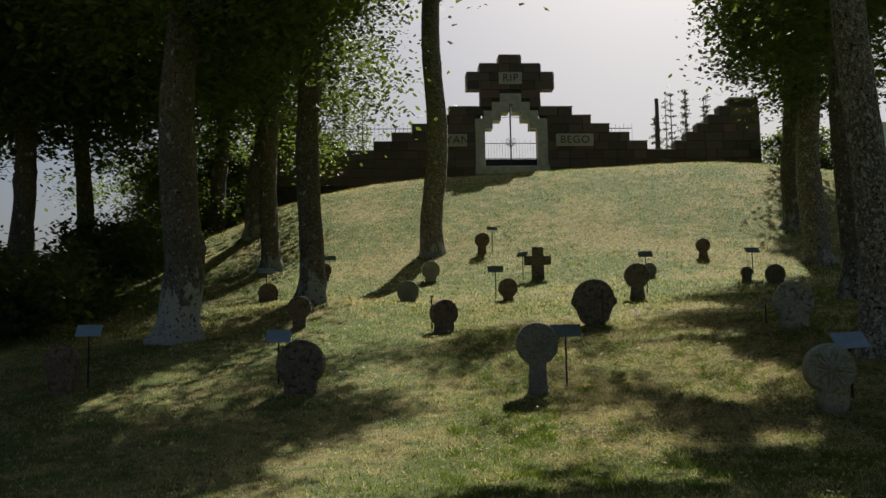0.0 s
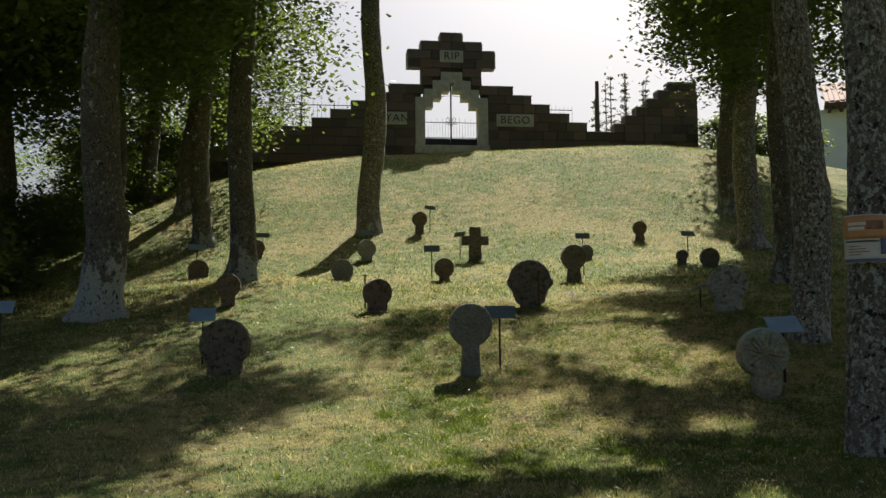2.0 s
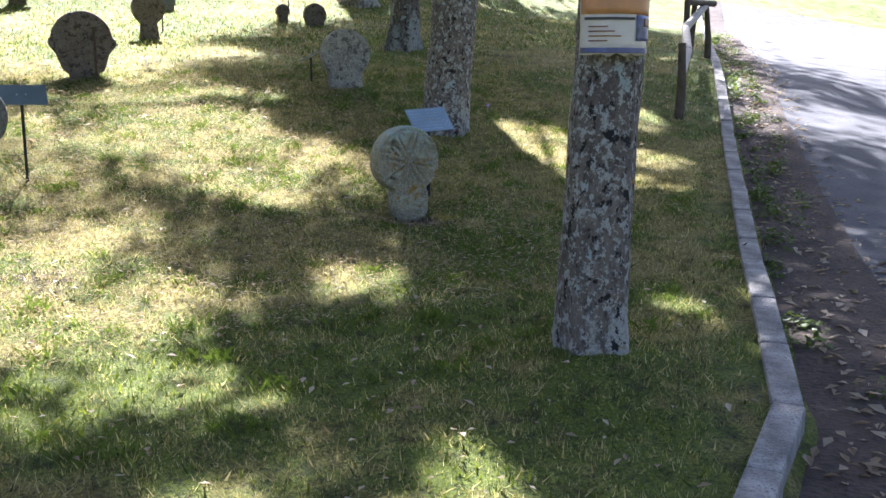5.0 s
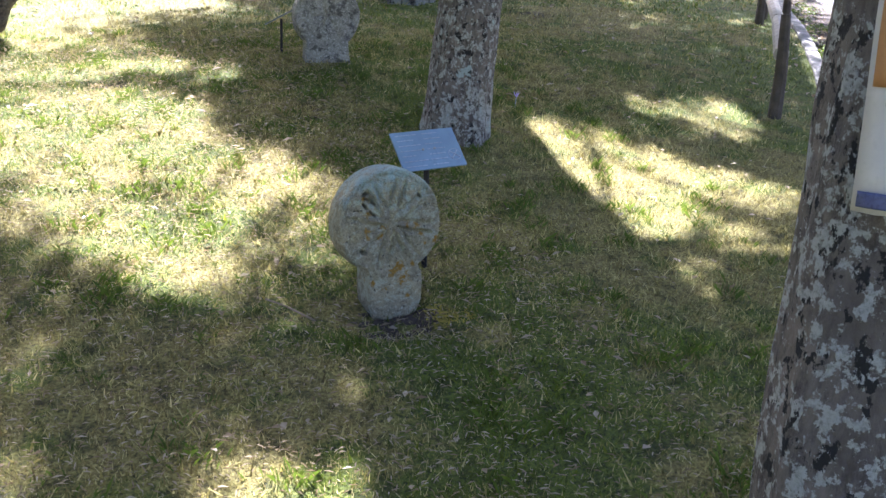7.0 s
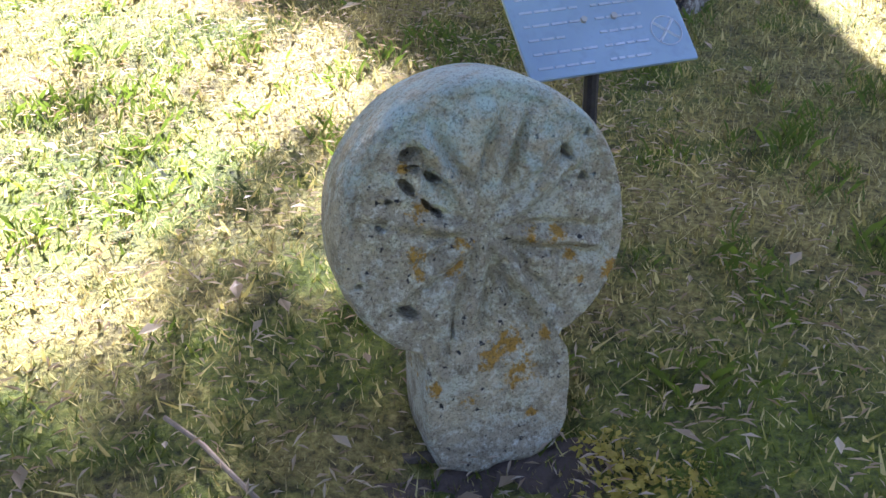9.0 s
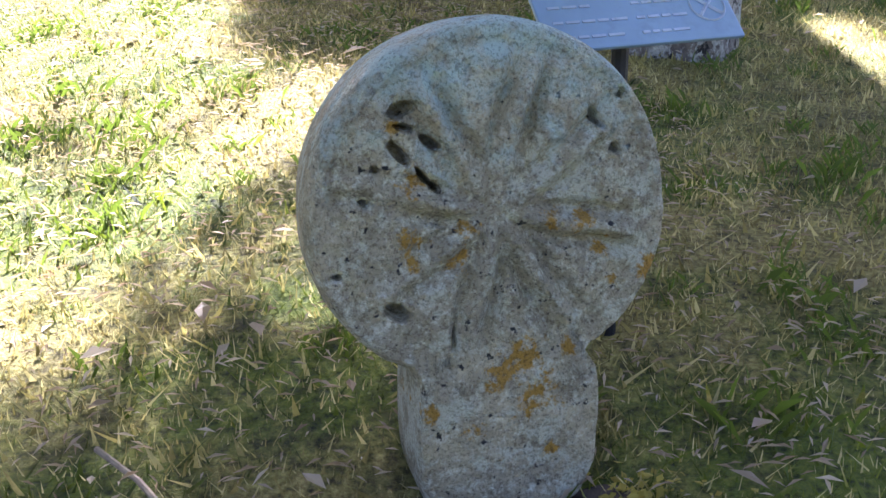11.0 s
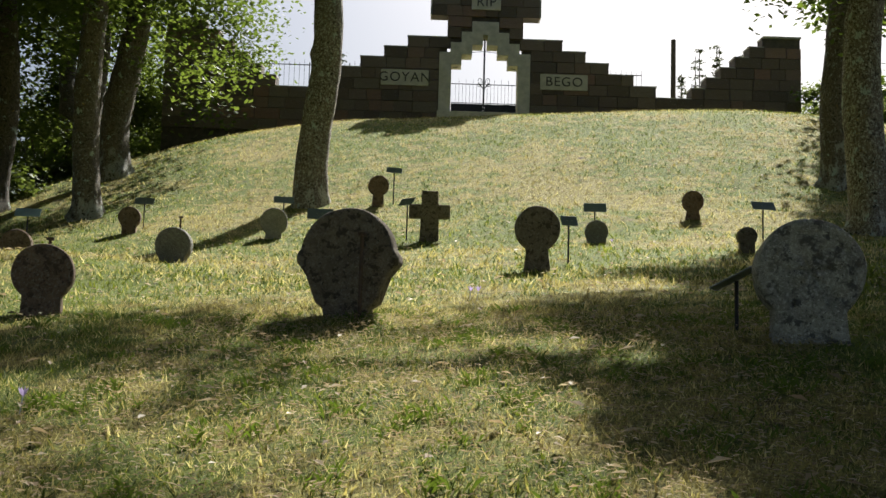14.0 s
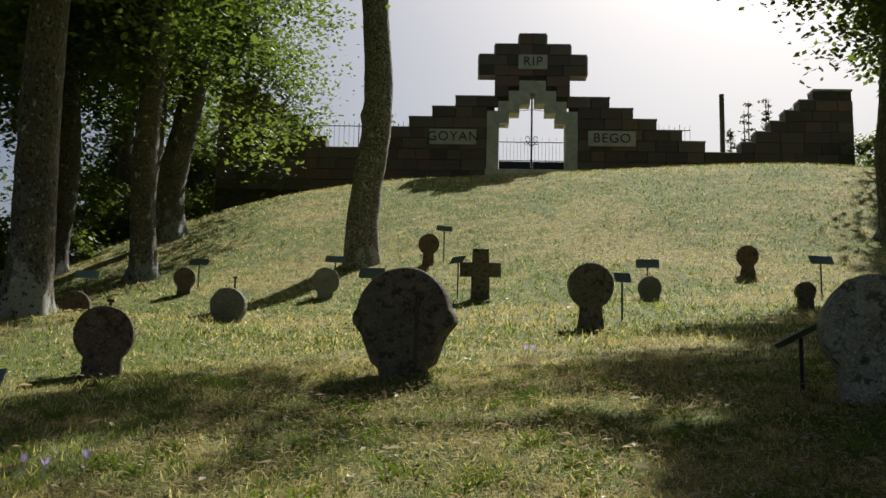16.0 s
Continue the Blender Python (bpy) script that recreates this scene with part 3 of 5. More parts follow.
def build_stele(name, place, r, neck, flare, foot, thick, mat, label, seed=0, turn=0.0, tilt=0.0, squash=1.0, carve=None, shape=None, rings=(0.25, 0.5, 0.72, 0.88, 0.96), n=72):
    """A weathered stone stele, its foot sunk in the turf; place is the point where it meets the ground."""
    x, y = place
    g = ground_z(x, y)
    outline = stele_outline(r, neck, flare, foot + 0.1, n)
    if shape:
        outline = [shape(px, pz) for px, pz in outline]
    outline = [(px * (1 + 0.03 * nz(px, pz, seed, 7)), pz * squash * (1 + 0.025 * nz(px, pz, seed + 5, 6))) for px, pz in outline]
    count = len(outline)
    layers = [(s, -thick / 2) for s in rings] + [(0.99, -thick / 2 + 0.018), (1.0, -thick / 2 + 0.045), (1.0, 0.0), (1.0, thick / 2 - 0.045), (0.99, thick / 2 - 0.018)] + [(s, thick / 2) for s in (0.95, 0.8, 0.5)]
    vs = [(0, -thick / 2 + (carve(0, 0) if carve else 0), 0)]
    for s, d in layers:
        for px, pz in outline:
            qx, qz = px * s, pz * s
            dy = d + 0.006 * nz(qx, qz, seed + 9, 9) + 0.01 * nz(qx, qz, seed + 2, 3)
            if carve and d == -thick / 2:
                dy += carve(qx, qz)
            vs.append((qx, dy, qz))
    vs.append((0, thick / 2, 0))
    fs = [(0, 1 + k, 1 + (k + 1) % count) for k in range(count)]
    for i in range(len(layers) - 1):
        a, b = 1 + i * count, 1 + (i + 1) * count
        fs += [(a + k, b + k, b + (k + 1) % count, a + (k + 1) % count) for k in range(count)]
    a = 1 + (len(layers) - 1) * count
    fs += [(a + k, len(vs) - 1, a + (k + 1) % count) for k in range(count)]
    ob = mesh_object(name, vs, [f[::-1] for f in fs], mat, smooth=True)
    ob.matrix_basis = pose(x, y, g + foot * squash, tilt, 0, turn)
    return tagged(ob, label, "gravestone", "discoidal grave markers")


def star_carving(r, arms, depth, cx, cz):
    """Worn relief of a star with its middle at cx, cz, a few deep pits and slits."""
    def f(x, z):
        px, pz = x - cx, z - cz
        d = math.hypot(px, pz) / r
        a = math.atan2(pz, px)
        rim = math.hypot(x, z) / r
        out = 0.0
        if rim < 0.9 and z > -0.9 * r:
            step = math.tau / arms
            off = abs(math.remainder(a + 0.2 + 0.1 * nz(x, z, 5, 9), step)) * d * r
            fade = min(1.0, d / 0.3) * max(0.0, 1 - (rim / 0.88) ** 6)
            worn = max(0.0, 0.7 + 0.9 * nz(x, z, 2, 11))
            out += depth * fade * worn * (math.exp(-((off - 0.02) / 0.009) ** 2) - 0.5 * math.exp(-(off / 0.009) ** 2))
            out += 0.004 * math.exp(-((rim - 0.86) / 0.05) ** 2)
        out += 0.004 * nz(x, z, 7, 26) + 0.0035 * nz(x, z, 1, 60)
        for hx, hz, along_r, across_r, hs in ((-0.116, 0.128, 0.027, 0.012, 0.3), (-0.12, 0.078, 0.026, 0.011, -0.85), (-0.09, 0.048, 0.022, 0.006, -0.9), (-0.073, 0.032, 0.016, 0.007, -0.8), (-0.079, 0.088, 0.026, 0.009, -0.45), (-0.113, 0.108, 0.018, 0.006, -0.2), (0.131, 0.112, 0.026, 0.008, -0.95), (0.158, 0.07, 0.012, 0.008, -0.95), (-0.127, -0.12, 0.026, 0.014, -0.5), (-0.165, 0.02, 0.007, 0.006, 0), (-0.15, 0.06, 0.006, 0.006, 0), (-0.2, -0.07, 0.007, 0.006, 0), (0.165, 0.14, 0.008, 0.008, 0), (-0.055, -0.16, 0.012, 0.005, -1.2)):
            ux, uz = x - hx, z - hz
            along, across = ux * math.cos(hs) + uz * math.sin(hs), -ux * math.sin(hs) + uz * math.cos(hs)
            q = (along / (along_r * 0.75)) ** 2 + (across / (across_r * 0.72)) ** 2 + 0.5 * nz(x, z, 3, 70)
            if q < 1:
                out += 0.045 * (1 - q * q)
        return out
    return f


def petal_carving(r, depth):
    def f(x, z):
        d, a = math.hypot(x, z) / r, math.atan2(z, x)
        return depth * (abs(math.cos(a * 3)) ** 3) * (1 if 0.1 < d < 0.7 else 0) + (depth if 0.78 < d < 0.84 else 0) + (2 * depth if d < 0.09 else 0)
    return f


def shield_shape(px, pz):
    """Broad head with blunt ears half way down, narrowing to a small foot."""
    if pz < -0.33:
        return (px * 0.6, pz)
    if pz < 0.08:
        ear = 0.024 * math.exp(-((pz + 0.02) / 0.05) ** 4)
        taper = 1 - 0.24 * max(0.0, (-0.08 - pz) / 0.25)
        return (px * taper + math.copysign(ear, px) * min(1.0, abs(px) / 0.2), pz)
    return (px, pz)


def build_cross(place):
    x, y = place
    ob_e = None
    bm = bmesh.new()
    for x0, x1, z0, z1, d in ((-0.13, 0.13, -0.1, 0.76, 0.0), (-0.32, 0.32, 0.34, 0.55, 0.004)):
        box(bm, x0, x1, -0.085 - d, 0.085 + d, z0, z1, 0.02)
    for v in bm.verts:
        if v.co.z < 0.3:
            v.co.x *= 1 + 0.35 * (0.3 - v.co.z)
        v.co += Vector((nz(v.co.x, v.co.z, 1, 6), nz(v.co.x, v.co.z, 4, 6), nz(v.co.z, v.co.x, 8, 6))) * 0.014
    ob = part("stone_cross", bm, STONE_DARK)
    ob.matrix_basis = pose(x, y, ground_z(x, y), 0, 0, 6)
    return tagged(ob, "short dark stone grave cross standing in the lawn", "cross")


def build_sign(place, tall, w, h, mat, turn=0.0, face=40.0, roll=0.0, post=0.011, lines=0, label="small tilted information plate on a thin dark post"):
    x, y = place
    s = empty("information_plate", pose(x, y, ground_z(x, y), 0, 0, turn), label, "sign", "information plates")
    bm = bmesh.new()
    rod(bm, (0, 0.01, -0.1), (0, 0.01, tall - 0.01), post, n=10)
    part("post", bm, IRON, s)
    m = pose(0, 0, tall, 90 - face, 0, 0) @ pose(0, 0, 0, 0, 0, roll)
    bm = bmesh.new()
    box(bm, -w / 2, w / 2, -h / 2, h / 2, 0, 0.008, 0.003)
    pl = part("plate", bm, mat, s)
    pl.matrix_basis = m
    for u in (-0.03, 0.03):
        bm = bmesh.new()
        rod(bm, (u, 0.0, 0.004), (u, 0.0, 0.014), 0.006, n=10)
        part("screw", bm, CAP, pl)
    if lines:
        bm = bmesh.new()
        rnd = random.Random(4)
        for k in range(lines):
            v = h * (0.4 - 0.8 * k / (lines - 1))
            for u0, u1 in ((-0.44, -0.06 - 0.2 * rnd.random()), (-0.02, 0.22 + 0.08 * rnd.random())):
                u = u0
                while u < u1 - 0.02:
                    e = min(u1, u + 0.03 + 0.07 * rnd.random())
                    box(bm, u * w, e * w, v - 0.0022, v + 0.0022, 0.0075, 0.0098)
                    u = e + 0.014
        part("lettering", bm, PLATE_INK, pl, "pale lines of unreadable print")
        bm = bmesh.new()
        for k in range(20):
            a, b = k / 20 * math.tau, (k + 1) / 20 * math.tau
            rod(bm, (w * 0.37 + 0.03 * math.cos(a), -h * 0.2 + 0.03 * math.sin(a), 0.009), (w * 0.37 + 0.03 * math.cos(b), -h * 0.2 + 0.03 * math.sin(b), 0.009), 0.0016, n=4)
        for a in (0.8, 2.4):
            c, d = math.cos(a) * 0.028, math.sin(a) * 0.028
            rod(bm, (w * 0.37 - c, -h * 0.2 - d, 0.009), (w * 0.37 + c, -h * 0.2 + d, 0.009), 0.003, n=4)
        part("emblem", bm, PLATE_INK, pl)
    return s


# lawn spots kept sunlit, then spots that get an added clump for shade
SUNNY = [(1.2, 10.9, 0.8), (1.75, 9.9, 0.6), (1.3, 9.4, 0.5), (1.15, 12.1, 0.45), (1.45, 8.8, 0.28), (1.8, 9.0, 0.34), (2.75, 9.2, 0.2), (2.75, 11.7, 0.18), (2.2, 12.0, 0.2), (0.3, 8.4, 0.2), (3.0, 8.9, 0.16), (0.5, 10.6, 0.4), (4.0, 9.5, 0.55), (4.05, 8.7, 0.45), (3.95, 10.1, 0.5), (1.5, 7.05, 0.34), (0.35, 7.0, 0.35),
         (0.0, 6.0, 0.38), (-0.3, 8.1, 0.5), (-0.75, 7.1, 0.5), (0.8, 4.55, 0.45), (3.62, 8.6, 0.3), (3.55, 8.15, 0.25), (4.5, 9.2, 0.5), (3.8, 9.2, 0.4), (2.75, 5.9, 0.32), (0.2, 5.0, 0.28), (-1.8, 7.9, 0.6), (-2.5, 6.9, 0.55), (-5.4, 11.3, 0.4), (-6.1, 10.0, 0.35), (-1.0, 6.1, 0.4),
         (-2.5, 10.6, 0.6), (5.6, 10.5, 0.5), (8.5, 13.9, 0.6), (-0.75, 11.2, 0.38), (0.7, 16.5, 1.1), (-1.2, 17.2, 1.2), (7.7, 17.4, 0.6), (-2.0, 15.5, 0.8), (2.2, 15.2, 0.6), (-3.4, 12.4, 0.4), (-1.6, 9.4, 0.35), (0.1, 14.8, 0.5), (-4.5, 16.5, 0.6),
         (1.21, 12.37, 0.30), (1.16, 11.42, 0.30), (-2.01, 14.54, 0.25), (0.70, 11.82, 0.25), (0.80, 14.68, 0.30), (-1.80, 16.62, 0.50), (-2.44, 7.46, 0.40), (1.63, 12.11, 0.40), (0.02, 8.28, 0.30), (-1.23, 9.02, 0.30), (-0.72, 7.33, 0.30), (-4.07, 14.51, 0.40), (-2.23, 12.88, 0.35), (-0.35, 11.07, 0.30), (0.27, 10.66, 0.35), (0.77, 10.79, 0.25), (1.05, 9.98, 0.38), (1.14, 10.43, 0.38), (1.24, 10.90, 0.35), (0.97, 9.76, 0.30), (-1.66, 6.18, 0.55), (-1.9, 6.7, 0.5), (-2.2, 5.9, 0.5), (-1.2, 5.9, 0.3), (-1.19, 6.87, 0.30), (-1.58, 7.42, 0.30)]
SHADY = [(1.0, 8.1), (0.75, 7.6), (0.9, 8.5), (1.85, 8.1), (2.5, 7.6), (2.9, 7.4), (2.6, 8.3), (-0.9, 12.6), (-1.6, 12.8), (0.0, 12.4), (-2.3, 12.9), (0.3, 9.2), (2.4, 11.3), (2.9, 11.2),
         (0.5, 5.6), (-0.4, 5.4), (1.2, 5.4), (-1.2, 8.8), (-2.6, 8.6), (-3.2, 7.6), (-3.6, 9.0),
         (-0.6, 11.95), (-0.05, 11.6), (0.2, 11.85), (0.25, 12.5), (-0.05, 13.2), (-1.4, 13.1), (-2.8, 14.4), (-0.3, 12.8), (0.6, 9.3), (0.6, 8.9), (0.6, 7.8), (2.5, 10.8), (0.6, 13.0), (-0.9, 11.6), (2.35, 11.43), (2.0, 11.6), (2.6, 11.9), (-1.4, 12.0), (1.7, 13.4),
         (0.13, 11.40), (-1.02, 12.60), (-0.20, 12.78), (2.26, 13.91), (-1.16, 14.50), (2.24, 12.34), (-2.18, 14.23), (1.48, 14.28), (2.20, 15.71), (2.92, 15.63), (-0.14, 11.13), (-4.95, 7.93), (-3.91, 7.33), (-2.76, 11.35), (-2.21, 9.76), (-1.28, 11.33), (0.91, 9.62), (2.27, 11.16), (0.91, 7.20), (-0.54, 6.45), (-3.19, 8.47), (-4.65, 10.27), (-0.47, 5.96), (-1.00, 5.54), (-0.26, 4.93), (-0.62, 5.14), (-1.14, 5.68), (2.96, 8.09), (3.09, 7.89), (2.70, 7.96), (3.04, 8.70)]


def falls_on(x, y, z):
    """Where the shadow of a point lands on the slope."""
    g = lawn(x, y)
    for _ in range(3):
        k = (z - g) / to_sun.z
        px, py = x - to_sun.x * k, y - to_sun.y * k
        g = lawn(px, py)
    return px, py


def sky_window(x, y, z):
    """The clear sky over the mound and its gateway, between the two rows of trees."""
    if y < 3:
        return False
    u, v = (x + 1.0) / (y + 0.7) + 0.0625, (z - 1.4) / (y + 0.7)
    if -0.54 < u < -0.43 and 0.12 < v < 0.26:
        return True
    if -0.075 < u < 0.285 and v < 0.46:
        return True
    if y < 10:
        return False
    u, v = (x - 1.58) / (y - 7.3) + 0.162, (z - 1.6) / (y - 7.3)
    return -0.1 < u < 0.385 and v < 0.5


def open_view(x, y, z):
    """The clear sky, and the holes that let the sun through to the lawn."""
    px, py = falls_on(x, y, z)
    if any(math.hypot(px - a, py - b) < r + 0.2 for a, b, r in SUNNY) or (-3.2 < px < 6.2 and 18.5 < py < 38):
        return True
    return sky_window(x, y, z)


def shading_branches(stems, tries, seed):
    """Leaf clumps added, mostly above the view, to shade chosen spots of the lower lawn, shared out to the nearest
    stem.
    """
    rnd = random.Random(seed)
    out = {k: [] for k in range(len(stems))}
    for step in range(tries + len(SHADY)):
        x, y = rnd.uniform(-8.5, 6.5), rnd.uniform(1.0, 17.5)
        if step >= tries:
            x, y = SHADY[step - tries]
        elif y > 14.5 and rnd.random() < 0.6:
            continue
        elif any(math.hypot(x - a, y - b) < r + 0.1 for a, b, r in SUNNY):
            continue
        for low in (5.2, 6.5, 8.0, 9.5, 11.0):
            k = rnd.uniform(low, 12.0) / to_sun.z
            c = (x + to_sun.x * k, y + to_sun.y * k, lawn(x, y) + to_sun.z * k)
            if c[0] > 0.5 or c[1] < 11 or c[2] - 1.6 > 0.47 * (c[1] - 7.3):
                break
        if sky_window(*c) or sky_window(c[0] - 0.8, c[1], c[2]) or sky_window(c[0] + 0.8, c[1], c[2]):
            continue
        near = min(range(len(stems)), key=lambda i: math.hypot(c[0] - stems[i][0], c[1] - stems[i][1]))
        if math.hypot(c[0] - stems[near][0], c[1] - stems[near][1]) < 7.2 and c[2] - ground_z(*stems[near]) > 4.0:
            out[near].append(c)
    return out


# ---- trees ----
def trunk_mesh(name, r, height, lean, seed, mat, parent, segs=84, flare=0.45):
    """A tapering trunk with root flare, bends, swellings and knots."""
    n = 36
    vs, fs = [], []
    line = []
    rnd = random.Random(seed * 7 + 1)
    knots = [(rnd.random() * math.tau, rnd.uniform(0.3, 5.0), rnd.uniform(0.1, 0.22), rnd.uniform(0.08, 0.2)) for _ in range(9)]
    for i in range(segs + 1):
        k = i / segs
        z = -0.25 + (height + 0.25) * k
        bend = 0.35 * r * math.sin(z * 0.9 + seed) * min(1, z / 1.2) if z > 0 else 0
        c = Vector((lean[0] * max(0, z) + bend, lean[1] * max(0, z) + 0.25 * r * math.cos(z * 0.7 + seed * 2), z))
        line.append(c)
        rr = r * (1 - 0.38 * k) * (1 + flare * math.exp(-max(0, z) / 0.2))
        for j in range(n):
            a = j / n * math.tau
            ca, sa = math.cos(a), math.sin(a)
            lump = 1 + 0.1 * nz(ca * 1.4, sa * 1.4, z * 1.1 + seed * 3, 1.0) + 0.06 * nz(ca * 4, sa * 4, z * 3 + seed, 1.0) + 0.035 * nz(ca * 9, sa * 9, z * 8 + seed, 1.0)
            lump += (0.05 + 0.2 * flare) * math.exp(-max(0, z) / 0.22) * math.cos(a * 5 + seed)
            for ka, kz, ks, kh in knots:
                d = (math.remainder(a - ka, math.tau) * 0.28) ** 2 + (z - kz) ** 2
                if d < 0.4:
                    lump += kh * math.exp(-d / (ks * ks * 0.5))
            vs.append((c.x + rr * lump * ca, c.y + rr * lump * sa, c.z))
    for i in range(segs):
        for j in range(n):
            fs.append((i * n + j, i * n + (j + 1) % n, (i + 1) * n + (j + 1) % n, (i + 1) * n + j))
    ob = mesh_object(name, vs, fs, mat, parent, smooth=True)
    return ob, line


def sunlit_gaps(vs, base):
    """Which leaves to leave out, so that the sun comes through the crown in patches."""
    q = np.array([tuple(v) for v in vs[::4]]) + np.array(base)
    g = np.interp(q[:, 1], YS, ZS)
    for _ in range(4):
        k = (q[:, 2] - g) / to_sun.z
        x, y = q[:, 0] - to_sun.x * k, q[:, 1] - to_sun.y * k
        g = np.interp(y, YS, ZS) + 0.035 * np.clip(x - 1.5, -12, 6)
    rag = np.random.default_rng(9).uniform(-0.16, 0.16, len(q)) + 0.12 * np.sin(5 * x + 3 * y) + 0.1 * np.sin(4 * y - 7 * x) + 0.12 * np.sin(13 * x + 4 * y) * np.sin(11 * y - 3 * x)
    out = (x > -3.2) & (x < 6.2 + 2 * rag) & (y > 18.8 + 4 * rag) & (y < 38)
    for a, b, r in SUNNY:
        out |= np.hypot(x - a, y - b) < r + rag
    return out


def leaf_cloud(rnd, centres, per, spread, size, flat=0.7):
    """Vertices and faces of many small folded leaves in clumps."""
    vs, fs = [], []
    for c, s in centres:
        for _ in range(int(per * s)):
            p = Vector(c) + Vector((rnd.gauss(0, spread * s), rnd.gauss(0, spread * s), rnd.gauss(0, spread * s * flat)))
            a = rnd.random() * math.tau
            d = Vector((math.cos(a), math.sin(a), rnd.uniform(-1.0, 0.25))).normalized()
            side = d.cross(Vector((0, 0, 1))).normalized()
            side = (side + Vector((0, 0, rnd.uniform(-0.5, 0.5)))).normalized()
            up = side.cross(d)
            l = size * rnd.uniform(0.6, 1.25)
            w = l * 0.36
            b = len(vs)
            vs += [p, p + d * l * 0.45 + side * w - up * l * 0.06, p + d * l, p + d * l * 0.45 - side * w - up * l * 0.06]
            fs += [(b, b + 1, b + 2), (b, b + 2, b + 3)]
    return vs, fs


def build_tree(name, place, r, height, crown_at, crown_r, clumps, per, seed, mat, leaf, label, lean=(0, 0), size=0.2, spread=0.42, hang=0.0, group="trees of the cemetery", reach=1.0, gap=None, flare=0.45, extra=()):
    """A tree: trunk, limbs, and a crown of clumps round the ends of the limbs. gap(x, y, z) true leaves a clump out."""
    rnd = random.Random(seed)
    x, y = place
    base = Vector((x, y, ground_z(x, y)))
    t = empty("tree" if name == "" else name, Matrix.Translation(base), label, "tree", group)
    _, line = trunk_mesh("trunk", r, height, lean, seed, mat, t, flare=flare)
    ends = []
    limbs = 9
    for k in range(limbs):
        bm = bmesh.new()
        q = 0.45 + 0.55 * k / limbs
        a = k * 2.4 + seed
        s = line[min(len(line) - 1, int(q * (len(line) - 1)))]
        if s.z < crown_at * 0.75:
            s = line[min(len(line) - 1, int(len(line) * crown_at * 0.85 / height))]
        long = crown_r * (0.55 + 0.5 * rnd.random()) * reach
        d = Vector((math.cos(a), math.sin(a), 0.55))
        if any(sky_window(*(base + s + d * long * f)) for f in (0.4, 0.7, 1.0, 1.2)):
            long *= 0.3
        p, rr = s.copy(), r * 0.32
        for j in range(5):
            e = p + d * (long / 5)
            rod(bm, p, e, rr, rr * 0.72, 7)
            p, rr = e, rr * 0.72
            d += Vector((rnd.uniform(-0.25, 0.25), rnd.uniform(-0.25, 0.25), rnd.uniform(-0.15, 0.2)))
            if j > 0:
                ends.append(p.copy())
        part("limb", bm, mat, t)
    centres = []
    top = line[-1]
    tries = 0
    while len(centres) < clumps and tries < 20 * clumps:
        tries += 1
        if rnd.random() < 0.55:
            c = rnd.choice(ends) + Vector((rnd.gauss(0, 0.5), rnd.gauss(0, 0.5), rnd.gauss(0, 0.4)))
        else:
            a, u = rnd.random() * math.tau, rnd.random() ** 0.5
            c = Vector((top.x + crown_r * u * math.cos(a), top.y + crown_r * u * math.sin(a), crown_at + (height * 1.25 - crown_at) * rnd.random()))
        c.z = max(c.z, crown_at - hang * rnd.random() ** 2)
        if gap and gap(c.x + x, c.y + y, c.z + base.z):
            continue
        centres.append((c, rnd.uniform(0.6, 1.3)))
    # made-up branches and clumps, there only for their shade on the lawn
    for q in extra:
        bm = bmesh.new()
        c = Vector(q) - base
        s = line[min(len(line) - 1, int(len(line) * min(0.95, max(0.5, (c.z - 0.35 * (c.xy - line[-1].xy).length) / height))))]
        mid = s.lerp(c, 0.55) + Vector((rnd.uniform(-0.25, 0.25), rnd.uniform(-0.25, 0.25), 0.15))
        rod(bm, s, mid, 0.035, 0.025, 5)
        rod(bm, mid, c, 0.025, 0.012, 5)
        part("shade_branch", bm, mat, t)
        centres.append((c, rnd.uniform(0.75, 1.25)))
    vs, fs = leaf_cloud(rnd, centres, per, spread, size)
    if gap:
        drop = sunlit_gaps(vs, base)
        fs = [f for n, f in enumerate(fs) if not drop[n // 2]]
    mesh_object("crown", vs, fs, leaf, t)
    return t


def build_bush(place, r, tall, clumps, per, seed, leaf, label, size=0.14):
    rnd = random.Random(seed)
    x, y = place
    t = empty("shrub", Matrix.Translation((x, y, ground_z(x, y))), label, "shrub", "shrubs beyond the lawn")
    for k in range(7):
        bm = bmesh.new()
        a = k * 0.9 + seed
        rod(bm, (0.1 * math.cos(a), 0.1 * math.sin(a), -0.1), (r * 0.6 * math.cos(a), r * 0.6 * math.sin(a), tall * 0.75), 0.035, 0.012, 6)
        part("stem", bm, BARK_DARK, t)
    cs = []
    for _ in range(clumps):
        a, u = rnd.random() * math.tau, rnd.random() ** 0.5
        cs.append((Vector((r * u * math.cos(a), r * u * math.sin(a), tall * rnd.uniform(0.08, 1.0) * (1 - 0.35 * u))), rnd.uniform(0.6, 1.2)))
    vs, fs = leaf_cloud(rnd, cs, per, 0.3, size)
    mesh_object("crown", vs, fs, leaf, t)


